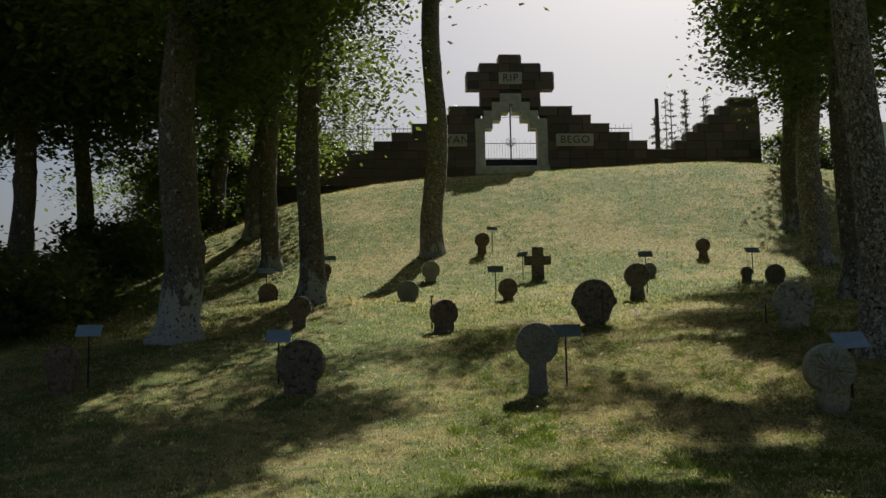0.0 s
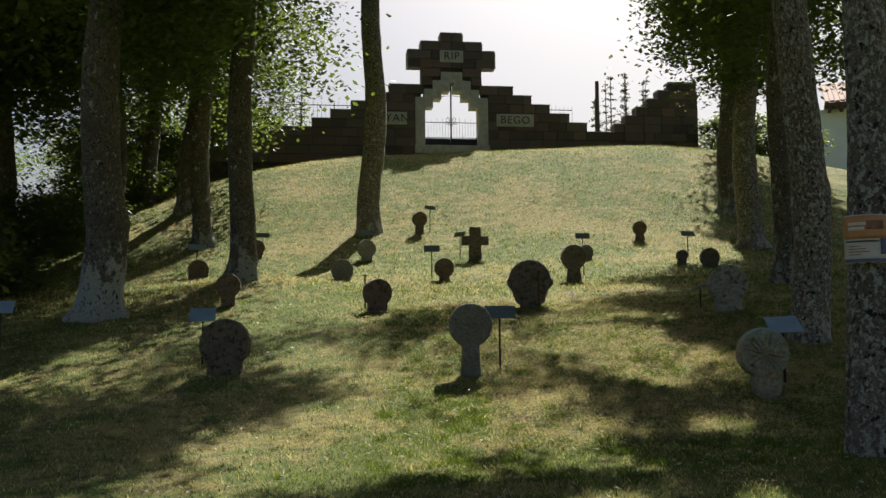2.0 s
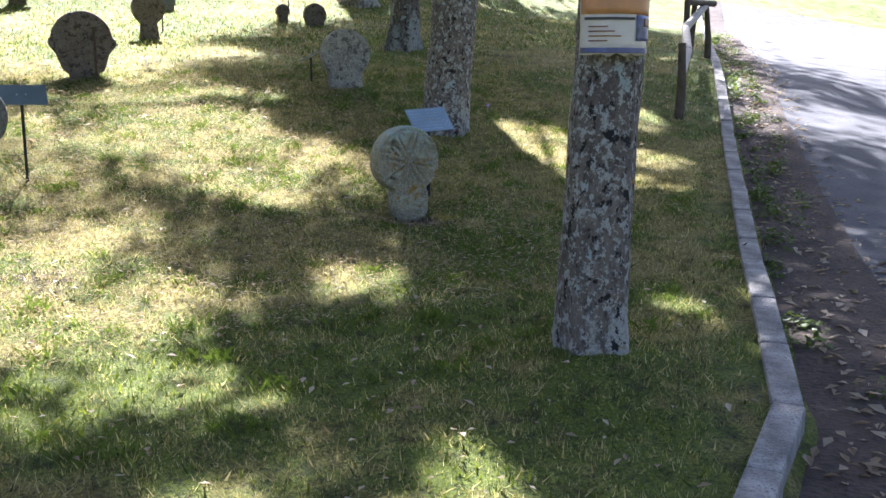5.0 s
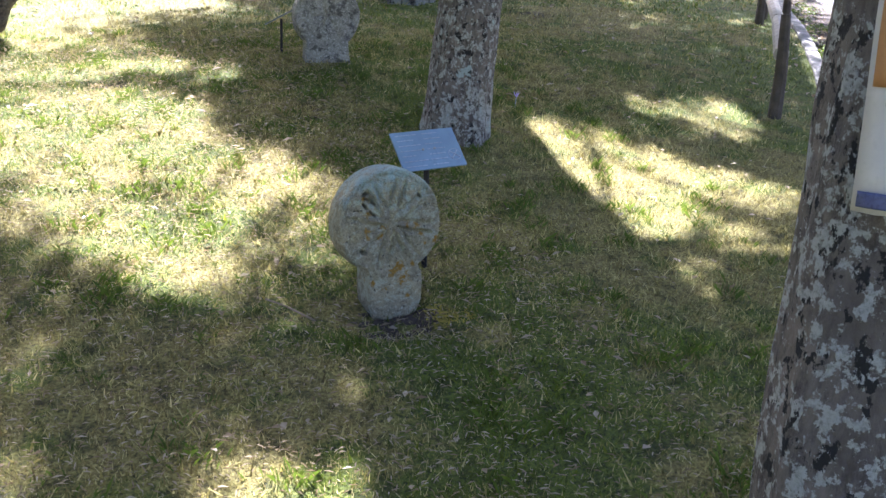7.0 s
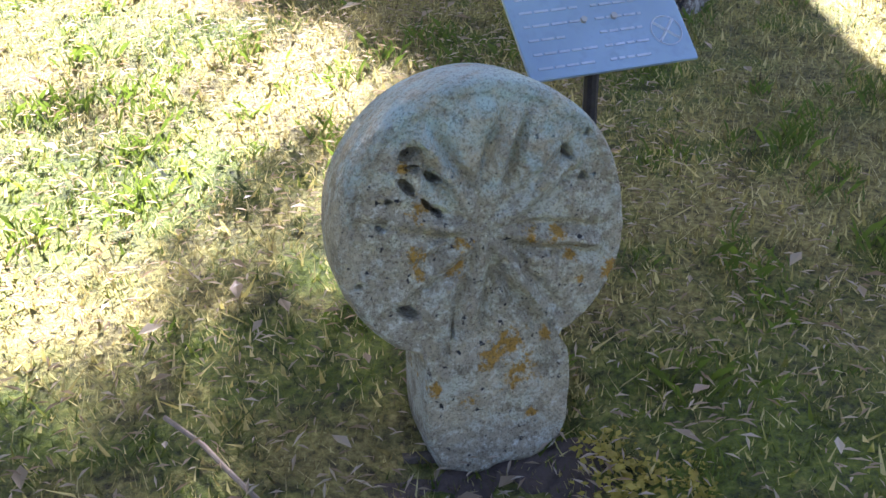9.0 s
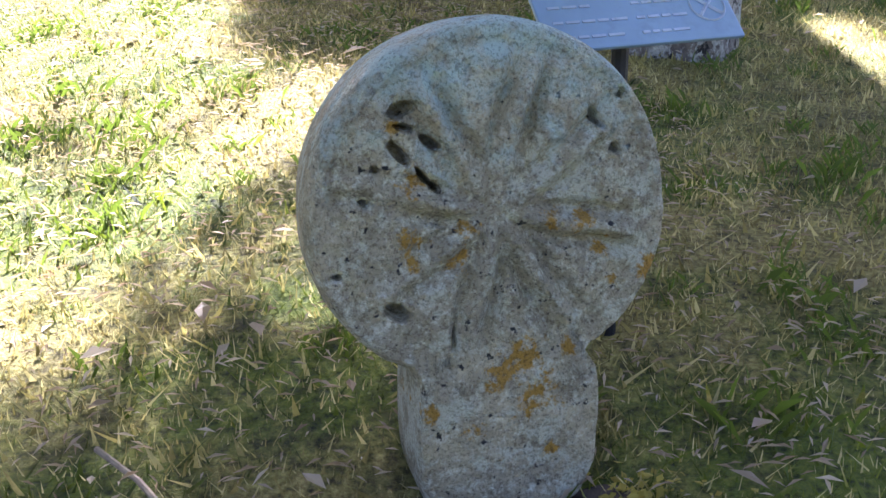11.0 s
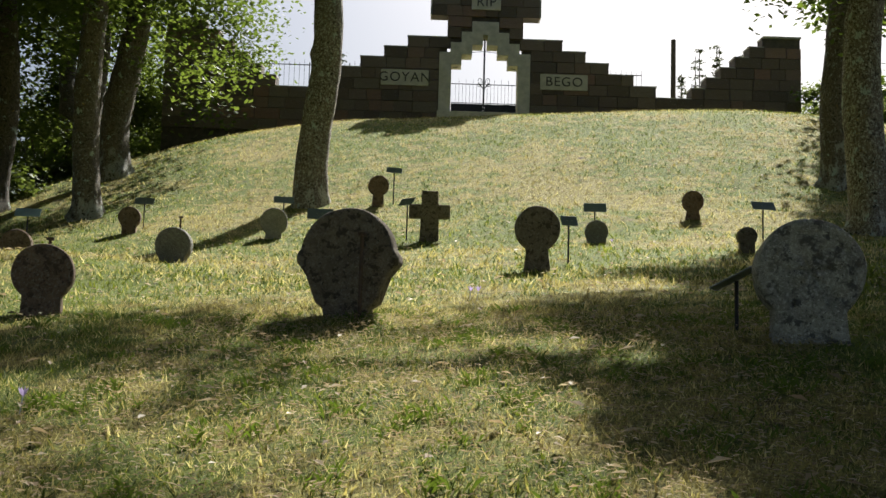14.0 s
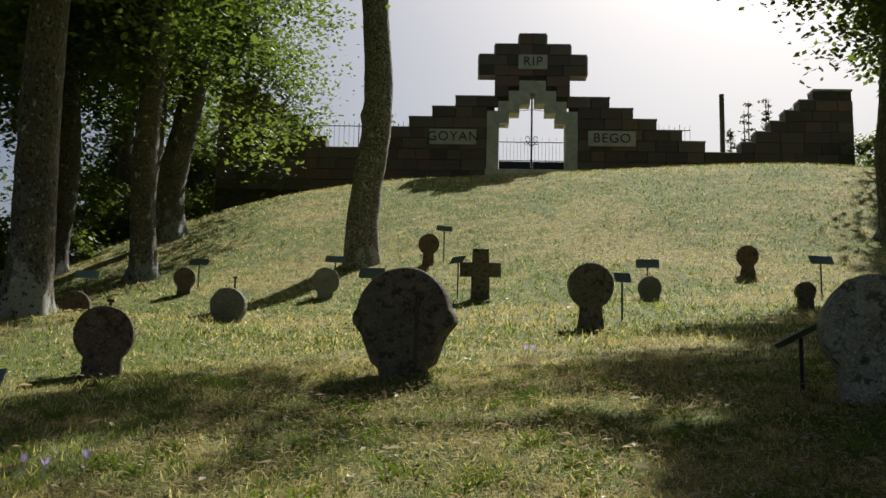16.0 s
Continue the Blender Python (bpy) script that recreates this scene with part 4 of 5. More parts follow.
def build_conifer(place, z0, tall, r, seed):
    rnd = random.Random(seed)
    t = empty("conifer", Matrix.Translation((*place, z0)), "sparse dark conifer far behind the wall", "tree", "conifers behind the wall")
    bm = bmesh.new()
    rod(bm, (0, 0, 0), (0, 0, tall), 0.08, 0.02, 8)
    cs = []
    for k in range(13):
        z = tall * (0.3 + 0.68 * k / 12) + rnd.uniform(-0.1, 0.1)
        span = r * (1.12 - z / tall)
        for q in range(5):
            a, u = rnd.random() * math.tau, span * rnd.uniform(0.6, 1.1)
            tip = Vector((u * math.cos(a), u * math.sin(a), z + 0.12 * u))
            rod(bm, (0, 0, z), tuple(tip), 0.028, 0.012, 5)
            for w in (0.5, 0.75, 1.0):
                if rnd.random() < 0.5:
                    cs.append((Vector((tip.x * w, tip.y * w, z + 0.12 * u * w)), rnd.uniform(0.5, 1.0)))
    part("trunk", bm, BARK_DARK, t)
    vs, fs = leaf_cloud(rnd, cs, 7, 0.12, 0.15, 0.4)
    mesh_object("crown", vs, fs, NEEDLE, t)


# ---- houses ----
def wall_panel(bm, a, b, z0, z1, thick, holes):
    """A wall between the ground points a and b, cut round the holes (u0, u1, z0, z1 along it)."""
    a, b = Vector((*a, 0)), Vector((*b, 0))
    long = (b - a).length
    d = (b - a).normalized()
    m = Matrix.Translation(a) @ Matrix(((d.x, -d.y, 0, 0), (d.y, d.x, 0, 0), (0, 0, 1, 0), (0, 0, 0, 1)))
    us = sorted({0.0, long, *[h[0] for h in holes], *[h[1] for h in holes]})
    zs = sorted({z0, z1, *[h[2] for h in holes], *[h[3] for h in holes]})
    for u0, u1 in zip(us, us[1:]):
        for q0, q1 in zip(zs, zs[1:]):
            if not any(h[0] <= (u0 + u1) / 2 <= h[1] and h[2] <= (q0 + q1) / 2 <= h[3] for h in holes):
                box(bm, u0, u1, 0, thick, q0, q1, 0, m)
    bmesh.ops.remove_doubles(bm, verts=bm.verts[:], dist=0.001)
    return m


def house_window(parent, m, h):
    u0, u1, z0, z1 = h
    w = new("window")
    w.parent = parent
    w.matrix_basis = m
    bm = bmesh.new()
    f = 0.17
    for r in ((u0 - 0.06, u0 + f, z0, z1), (u1 - f, u1 + 0.06, z0, z1), (u0 + f, u1 - f, z0, z0 + f), (u0 + f, u1 - f, z1 - f, z1)):
        box(bm, r[0], r[1], -0.04, 0.2, r[2], r[3])
    part("window_frame", bm, WINDOW_WOOD, w)
    bm = bmesh.new()
    mid = (u0 + u1) / 2
    for r in ((mid - 0.06, mid + 0.06, z0 + f, z1 - f), (u0 + f, u0 + f + 0.09, z0 + f, z1 - f), (u1 - f - 0.09, u1 - f, z0 + f, z1 - f)):
        box(bm, r[0], r[1], 0.1, 0.16, r[2], r[3])
    part("sash", bm, PLASTER, w)
    bm = bmesh.new()
    box(bm, u0 + f, u1 - f, 0.165, 0.175, z0 + f, z1 - f)
    part("pane", bm, GLASS, w)
    bm = bmesh.new()
    box(bm, u0 + f, u1 - f, 0.2, 0.22, z0 + (z1 - z0) * 0.45, z1 - f)
    part("curtain", bm, CURTAIN, w)


def build_house():
    hs = empty("house", Matrix.Identity(4), "white plastered village house with dark wooden windows", "house", kind="")
    corner, left, right = (34.8, 52.0), (20.5, 57.5), (41.8, 52.3)
    # left wall with its eaves; the blue tint of its plaster paints in shade
    bm = bmesh.new()
    m = wall_panel(bm, left[::1], corner, 5.5, 14.9, 0.5, [(10.9, 12.0, 9.85, 11.75), (6.2, 7.3, 11.5, 13.1)])
    part("wall", bm, PLASTER_SHADED, hs)
    house_window(hs, m, (10.9, 12.0, 9.85, 11.75))
    house_window(hs, m, (6.2, 7.3, 11.5, 13.1))
    bm = bmesh.new()
    box(bm, 3.0, 15.6, -1.0, 5.0, 14.9, 15.1, 0, m)
    for k in range(18):
        box(bm, 3.2 + 0.69 * k, 3.4 + 0.69 * k, -0.95, 0.4, 14.66, 14.9, 0, m)
    part("eave_board", bm, WINDOW_WOOD, hs)
    bm = bmesh.new()
    for k in range(42):
        u = 3.0 + 0.3 * k
        box(bm, u + 0.02, u + 0.28, -1.05, 6.5, 15.1 + 0.02 * (k % 2), 15.22 + 0.02 * (k % 2), 0, m @ Matrix.Translation((0, -1, 15.1)) @ pose(0, 0, 0, 22, 0, 0) @ Matrix.Translation((0, 1, -15.1)))
    tagged(part("roof", bm, ROOF_TILE, hs), kind="stuff")
    # bright gable wall
    bm = bmesh.new()
    w1, w2 = (1.9, 3.25, 12.0, 13.9), (1.8, 3.2, 8.4, 10.15)
    m2 = wall_panel(bm, corner, right, 5.5, 22.0, 0.5, [w1, w2])
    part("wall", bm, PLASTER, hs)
    house_window(hs, m2, w1)
    house_window(hs, m2, w2)
    bm = bmesh.new()
    box(bm, 7.0, 30, 0.0, 0.5, 5.5, 22, 0, m2)
    part("wall", bm, PLASTER, hs)
    # terrace
    bm = bmesh.new()
    box(bm, 4.1, 30, -2.2, 0.0, 5.5, 9.3, 0, m2)
    box(bm, 3.9, 30.2, -2.4, 0.0, 9.3, 9.55, 0, m2)
    part("terrace", bm, PLASTER_SHADED, hs)
    for u in (6.6, 12.2):
        bm = bmesh.new()
        box(bm, u, u + 1.6, -2.26, -2.19, 8.2, 9.1, 0, m2)
        part("cellar_hatch", bm, WINDOW_WOOD, hs)
    bm = bmesh.new()
    for k in range(150):
        box(bm, 4.0 + 0.17 * k, 4.03 + 0.17 * k, -2.32, -2.28, 9.55, 10.9, 0, m2)
    for z in (9.75, 10.88):
        box(bm, 4.0, 29.8, -2.34, -2.26, z, z + 0.06, 0, m2)
    part("balustrade", bm, IRON, hs)
    bm = bmesh.new()
    box(bm, 15.5, 17.2, -0.1, 0.02, 9.55, 11.9, 0, m2)
    part("door", bm, WINDOW_WOOD, hs)
    bm = bmesh.new()
    for k in range(12):
        rod(bm, m2 @ Vector((5 + 0.12 * k, -2.0, 9.6)), m2 @ Vector((5 + 0.12 * k + 0.1 * (k % 3), -1.9, 10.4 + 0.3 * (k % 2))), 0.03, n=5)
    box(bm, 5.0, 6.7, -2.15, -1.75, 9.6, 10.2, 0, m2)
    part("planter", bm, WOOD, hs)
    lampm = m @ Matrix.Translation((14.6, -0.55, 12.3))
    la = empty("wall_lamp", lampm, "black iron wall lantern on a bracket on the house", "lamp")
    bm = bmesh.new()
    rod(bm, (0.3, 0.5, -0.35), (0.0, 0.0, -0.3), 0.04, n=6)
    rod(bm, (0.3, 0.5, -0.8), (0.3, 0.5, 0.1), 0.05, n=6)
    rod(bm, (0, 0, -0.35), (0, 0, 0), 0.06, 0.12, 6)
    rod(bm, (0, 0, 0.45), (0, 0, 0.7), 0.24, 0.04, 6)
    part("bracket", bm, IRON, la)
    bm = bmesh.new()
    rod(bm, (0, 0, 0), (0, 0, 0.45), 0.14, 0.22, 6)
    part("lantern_glass", bm, GLASS, la)
    for z, name in ((14.2, "cable"), (10.9, "cable")):
        bm = bmesh.new()
        prev = None
        for k in range(13):
            u = -3 + 13 * k / 12
            q = m2 @ Vector((u, -0.06, z - 0.25 * math.sin(math.pi * k / 12)))
            if u < 0:
                q = m @ Vector((15.3 + u, -0.06, z - 0.2))
            if prev is not None:
                rod(bm, prev, q, 0.025, n=5)
            prev = q
        tagged(part(name, bm, IRON), "black cable running along the house wall", "cable", "cables")


# ---- kerb, fence ----
def build_kerb():
    k = empty("kerb", Matrix.Identity(4), "worn concrete kerb of separate stones along the lawn", "kerb", kind="structure")
    bms = {}
    for (ax, ay), (bx, by) in zip(KERB, KERB[1:]):
        long = math.hypot(bx - ax, by - ay)
        n = max(1, round(long / 0.62))
        ang = math.degrees(math.atan2(by - ay, bx - ax))
        key = round(long / n, 3)
        if key not in bms:
            bm = bmesh.new()
            box(bm, -key / 2 + 0.006, key / 2 - 0.006, -0.062, 0.062, -0.25, 0.03, 0.018)
            for v in bm.verts:
                v.co += Vector((0, nz(v.co.x, v.co.y, 3, 5), nz(v.co.x, v.co.z, 6, 5))) * 0.008
            me = bpy.data.meshes.new("kerb_stone")
            bmesh.ops.recalc_face_normals(bm, faces=bm.faces[:])
            bm.to_mesh(me)
            bm.free()
            me.materials.append(CONCRETE)
            bms[key] = me
        for i in range(n):
            q = (i + 0.5) / n
            x, y = ax + (bx - ax) * q, ay + (by - ay) * q
            dz = lawn(ax + (bx - ax) * (i + 1) / n, ay + (by - ay) * (i + 1) / n) - lawn(ax + (bx - ax) * i / n, ay + (by - ay) * i / n)
            ob = new("kerb_stone", bms[key])
            ob.parent = k
            ob.matrix_basis = pose(x, y, lawn(x, y) + 0.01 * random.random(), 0, 0, ang + random.uniform(-1, 1)) @ pose(0, 0, 0, 0, -math.degrees(math.atan2(dz, key)), 0)


def build_fence():
    f = empty("broken_fence", Matrix.Identity(4), "broken rustic fence of crooked dark posts by the kerb", "fence")
    posts = [((6.05, 10.3), 0.78, (0.0, 0.0)), ((8.7, 13.5), 1.15, (0.03, 0.02)), ((9.2, 14.0), 1.1, (0.12, 0.05)), ((9.5, 13.9), 0.8, (-0.1, 0.0))]
    tops = []
    for (x, y), h, lean in posts:
        z = ground_z(x, y)
        bm = bmesh.new()
        a = Vector((x, y, z - 0.1))
        b = Vector((x + lean[0] * h, y + lean[1] * h, z + h))
        c = (a + b) / 2 + Vector((0.02, 0, 0))
        rod(bm, a, c, 0.055, 0.048, 9)
        rod(bm, c, b, 0.048, 0.036, 9)
        part("post", bm, WOOD, f)
        tops.append((a, b))
    bm = bmesh.new()
    p = [tops[0][0].lerp(tops[0][1], 0.66), Vector((7.2, 11.6, ground_z(7.2, 11.6) + 0.42)), Vector((8.3, 13.0, ground_z(8.3, 13.0) + 0.5)), tops[3][1]]
    for a, b in zip(p, p[1:]):
        rod(bm, a, b, 0.06, 0.055, 9)
    part("rail", bm, WOOD_PALE, f, "bare pale sagging rail")
    bm = bmesh.new()
    rod(bm, tops[3][1] + Vector((0.15, 0, 0.02)), tops[1][0].lerp(tops[1][1], 0.75), 0.05, 0.04, 8)
    part("rail", bm, WOOD, f)


def build_poster(tree_xy, r, z, face):
    """A weathered paper poster wrapped round a trunk."""
    p = empty("poster", pose(*tree_xy, z, 0, 0, face), "torn orange and white paper poster wrapped round a trunk", "poster")

    def patch(name, a0, a1, z0, z1, lift, mat, ragged=0.0):
        vs, fs, n, m = [], [], 14, 6
        for j in range(m + 1):
            for i in range(n + 1):
                a = radians(a0 + (a1 - a0) * i / n)
                q = z0 + (z1 - z0) * j / m
                if ragged and j == 0:
                    q += ragged * nz(i * 0.9, 1, 2, 1.0)
                rr = r + lift + 0.006 * nz(a * 3, q * 9, 5, 1.0)
                vs.append((rr * math.sin(a), -rr * math.cos(a), q))
        for j in range(m):
            for i in range(n):
                fs.append((j * (n + 1) + i, j * (n + 1) + i + 1, (j + 1) * (n + 1) + i + 1, (j + 1) * (n + 1) + i))
        ob = mesh_object(name, vs, fs, mat, p, smooth=True)
        so = ob.modifiers.new("thickness", "SOLIDIFY")
        so.thickness = 0.0015
        return ob

    patch("sheet", -62, 92, -0.155, 0.155, 0.012, PAPER_WHITE, 0.012)
    patch("orange_field", -59, 80, 0.0, 0.148, 0.016, PAPER_ORANGE)
    patch("photo", 22, 86, -0.1, -0.002, 0.0165, PAPER_BLUE)
    patch("photo", 40, 84, -0.045, -0.01, 0.02, PAPER_BROWN)
    patch("footer", -59, 60, -0.148, -0.128, 0.016, PAPER_BLUE)
    patch("heading", -46, 6, 0.085, 0.105, 0.019, PAPER_WHITE)
    patch("heading", -46, -12, 0.055, 0.075, 0.019, PAPER_WHITE)
    patch("picture", -8, 30, 0.06, 0.115, 0.0192, PAPER_BROWN)
    patch("print_line", -52, 18, -0.022, -0.012, 0.019, LETTER)
    for k in range(4):
        patch("print_line", -46, -20 + 9 * (k % 3), -0.05 - 0.018 * k, -0.045 - 0.018 * k, 0.019, PAPER_BROWN)


def build_crocus(place, seed):
    rnd = random.Random(seed)
    x, y = place
    c = empty("crocus", Matrix.Translation((x, y, ground_z(x, y))), "pale violet autumn crocus flower in the grass", "flower", "crocuses")
    bm = bmesh.new()
    rod(bm, (0, 0, -0.01), (0.01, 0, 0.075), 0.004, 0.003, 6)
    part("stem", bm, PLATE_INK, c)
    for k in range(6):
        a = k * math.tau / 6 + rnd.random()
        s = Vector((-math.sin(a), math.cos(a), 0))
        o = Vector((math.cos(a), math.sin(a), 0))
        b = Vector((0.01, 0, 0.07))
        vs = [b, b + o * 0.012 + s * 0.008 + Vector((0, 0, 0.02)), b + o * 0.024 + Vector((0, 0, 0.045)), b + o * 0.012 - s * 0.008 + Vector((0, 0, 0.02))]
        mesh_object("petal", vs, [(0, 1, 2, 3)], PETAL, c)


# ---- the place ----
gate_wall()
gate_leaves()
far_railing(-9.5, -1.7)
far_railing(1.7, 6.2)
build_kerb()
build_fence()
build_house()

FINE = tuple(0.0165 * k for k in range(1, 59))
def shaft_shape(px, pz):
    """Waisted neck over a blunt, ragged-bottomed shaft, below the disc."""
    if pz > -0.19 or abs(px) > 0.2:
        return (px, pz)
    k = min(1.0, (-0.19 - pz) / 0.23)
    wide = 0.97 + 0.06 * math.sin(math.pi * min(1.0, k * 1.15)) - 0.16 * max(0.0, k - 0.8) / 0.2
    if k > 0.97:
        pz += 0.022 * nz(px, 1, 4, 11) + 0.1 * max(0.0, abs(px) - 0.07)
    return (px * wide + 0.02 * min(1.0, 6 * k), pz)


hero = build_stele("stele", (2.106, 8.39), 0.236, 0.122, 0.122, 0.33, 0.16, STONE_HERO, "grey lichened disc gravestone carved with a star", 3, 2, -3, 1.0, star_carving(0.236, 8, 0.02, 0.0, 0.0), shaft_shape, FINE, 300)
hero.matrix_basis = pose(2.114, 8.4, 1.126, -3, 0, 2)
bm = bmesh.new()
bmesh.ops.create_grid(bm, x_segments=14, y_segments=10, size=1.0)
bmesh.ops.translate(bm, verts=bm.verts[:], vec=(0, 0, 0.5))
g = bmesh.ops.extrude_face_region(bm, geom=bm.faces[:])
bmesh.ops.translate(bm, verts=[v for v in g["geom"] if isinstance(v, bmesh.types.BMVert)], vec=(0, 0, -0.5))
for v in bm.verts:
    top = v.co.z > 0.25
    v.co = Vector((v.co.x * (0.125 if top else 0.15), v.co.y * 0.065, 0.735 if top else 0.5))
    v.co += Vector((nz(v.co.x, v.co.y, 1, 9), nz(v.co.x, v.co.z, 5, 9), nz(v.co.x, v.co.y, 8, 14))) * 0.02
sl = part("footing_stone", bm, FOOTING)
sl.matrix_basis = pose(2.106, 8.405, 0, 0, 0, 2)
tagged(sl, "dark earthy footing stone under a gravestone", "stone")
vs, fs = [], []
for i in range(15):
    for k in range(40):
        a, q = k / 40 * math.tau, i / 14
        edge = 1 + 0.35 * nz(math.cos(a), math.sin(a), 2, 1.7)
        x, y = 2.1 + 0.27 * q * edge * math.cos(a), 8.23 + 0.14 * q * edge * math.sin(a)
        vs.append((x, y, ground_z(x, y) + 0.012 - 0.02 * q ** 3 + 0.006 * nz(x, y, 1, 25)))
fs = [(i * 40 + k, i * 40 + (k + 1) % 40, i * 40 + 40 + (k + 1) % 40, i * 40 + 40 + k) for i in range(14) for k in range(40)]
tagged(mesh_object("bare_soil", vs, fs, DIRT, smooth=True), "bare brown soil scrape at the foot of a gravestone", "soil", kind="structure")
bm = bmesh.new()
tw = [(1.60, 8.44), (1.66, 8.36), (1.70, 8.29), (1.75, 8.21)]
for (ax, ay), (bx, by) in zip(tw, tw[1:]):
    rod(bm, (ax, ay, ground_z(ax, ay) + 0.03), (bx, by, ground_z(bx, by) + 0.03), 0.0045, 0.004, 7)
tagged(part("twig", bm, TWIG), "brown bare twig lying in the grass", "twig")
build_stele("stele", (-0.61, 9.55), 0.235, 0.09, 0.115, 0.53, 0.15, STONE_GREY, "brown-grey disc gravestone on a slender neck", 11, 4)
build_stele("stele", (-3.35, 10.05), 0.28, 0.19, 0.2, 0.34, 0.17, STONE_DARK, "dark round disc gravestone low in the grass", 12, 0)
build_stele("stele", (-4.4, 14.7), 0.2, 0.11, 0.12, 0.33, 0.15, STONE_RED, "reddish disc gravestone with a dark foot", 13, 8)
build_stele("stele", (-1.88, 13.5), 0.208, 0.13, 0.14, 0.29, 0.2, STONE_RED, "rusty brown disc gravestone with a broad neck", 14, 24, 0, 1.0, petal_carving(0.22, 0.006))
build_stele("stele", (0.39, 13.19), 0.315, 0.285, 0.215, 0.385, 0.18, STONE_DARK, "large dark shield-shaped gravestone with blunt ears", 15, -4, 0, 1.0, petal_carving(0.3, 0.008), shield_shape)
build_stele("stele", (1.59, 16.95), 0.24, 0.115, 0.165, 0.45, 0.15, STONE_DARK, "dark disc gravestone on a flaring neck", 16, 3)
build_stele("stele", (2.43, 20.75), 0.17, 0.14, 0.13, 0.16, 0.13, STONE_GREY, "small low grey disc gravestone", 17, 0)
build_stele("stele", (2.98, 12.15), 0.265, 0.172, 0.195, 0.345, 0.2, STONE_WHITE, "big gravestone covered in white lichen with a carved rose", 18, -6, 0, 1.0, petal_carving(0.24, 0.012), None, FINE[::3], 110)
build_stele("stele", (-0.85, 18.1), 0.2, 0.1, 0.11, 0.25, 0.14, STONE_RED, "small reddish disc gravestone", 19, 5)
build_stele("stele", (-2.92, 18.3), 0.23, 0.17, 0.13, 0.21, 0.14, STONE_GREY, "round grey gravestone set deep in the turf", 20, 4)
build_stele("stele", (-2.71, 21.85), 0.225, 0.13, 0.12, 0.27, 0.16, STONE_PALE, "pale disc gravestone with a sunlit rim", 21, 14)
build_stele("stele", (-1.48, 24.5), 0.2, 0.1, 0.13, 0.39, 0.16, STONE_RED, "leaning brown disc gravestone high on the mound", 22, 16, 4)
build_stele("stele", (4.13, 22.8), 0.18, 0.1, 0.16, 0.29, 0.14, STONE_RED, "small dark disc gravestone on a flaring neck", 23, -6)
build_stele("stele", (-5.5, 22.55), 0.19, 0.12, 0.12, 0.28, 0.14, STONE_RED, "small rusty disc gravestone near the trees", 24, 14)
build_stele("stele", (-6.5, 20.8), 0.24, 0.22, 0.23, 0.17, 0.16, STONE_RED, "broad reddish gravestone half sunk in the grass", 25, 16)
build_stele("stele", (4.62, 18.5), 0.2, 0.16, 0.15, 0.17, 0.15, STONE_DARK, "low dark round gravestone in the shade", 26, 0)
build_stele("stele", (4.15, 18.9), 0.12, 0.09, 0.09, 0.2, 0.13, STONE_DARK, "little dark gravestone in the shade", 27, 0)
build_stele("stele", (-6.55, 10.7), 0.22, 0.15, 0.16, 0.38, 0.16, STONE_RED, "brown gravestone in deep shade by a plate", 28, 10)
build_cross((-0.1, 21.4))

build_sign((2.405, 8.62), 0.56, 0.33, 0.21, PLATE, 4, 42, 4, 0.014, 7, "blue-grey printed plate on a dark post behind a gravestone")
build_sign((-0.28, 9.76), 0.62, 0.34, 0.16, PLATE_DARK, 4, 30)
build_sign((-3.75, 10.6), 0.58, 0.3, 0.2, PLATE, 10, 40)
build_sign((-6.3, 10.9), 0.72, 0.32, 0.2, PLATE, 10, 42)
build_sign((-1.1, 18.4), 0.62, 0.32, 0.16, PLATE_DARK, 6, 30)
build_sign((-1.2, 24.6), 0.66, 0.3, 0.12, PLATE_DARK, 10, 25, -4)
build_sign((-0.46, 21.4), 0.62, 0.32, 0.14, PLATE_DARK, -40, 35)
build_sign((2.43, 21.2), 0.48, 0.34, 0.16, PLATE_DARK, 0, 30)
build_sign((4.75, 20.6), 0.5, 0.36, 0.14, PLATE_DARK, 18, 30)
build_sign((2.68, 12.45), 0.28, 0.3, 0.26, PLATE_DARK, -107, 62)
build_sign((-5.45, 23.0), 0.5, 0.34, 0.14, PLATE_DARK, 14, 32)
build_sign((-2.75, 22.5), 0.52, 0.34, 0.14, PLATE_DARK, 14, 32)
build_sign((-6.7, 21.4), 0.62, 0.4, 0.16, PLATE, 14, 32)
build_sign((1.95, 18.0), 0.5, 0.2, 0.14, PLATE_DARK, 20, 32)
for place, h in (((-2.95, 18.55), 0.58), ((-2.1, 13.95), 0.53), ((0.5, 13.02), 0.55)):
    bm = bmesh.new()
    rod(bm, (0, 0, -0.1), (0, 0, h), 0.013, n=8)
    rod(bm, (0, 0, h - 0.02), (0, 0, h), 0.03, 0.03, 8)
    st = part("iron_stake", bm, RUST)
    st.matrix_basis = Matrix.Translation((*place, ground_z(*place)))
    tagged(st, "thin dark iron stake beside a gravestone", "stake", "iron stakes")


def tall_view(x, y, z):
    """As open_view, with room for the crown of the lone tree."""
    u, v = (x + 1.0) / (y + 0.7) + 0.0625, (z - 1.4) / (y + 0.7)
    return -0.06 < u < 0.285 and v < 0.34 or 0.02 < u < 0.285


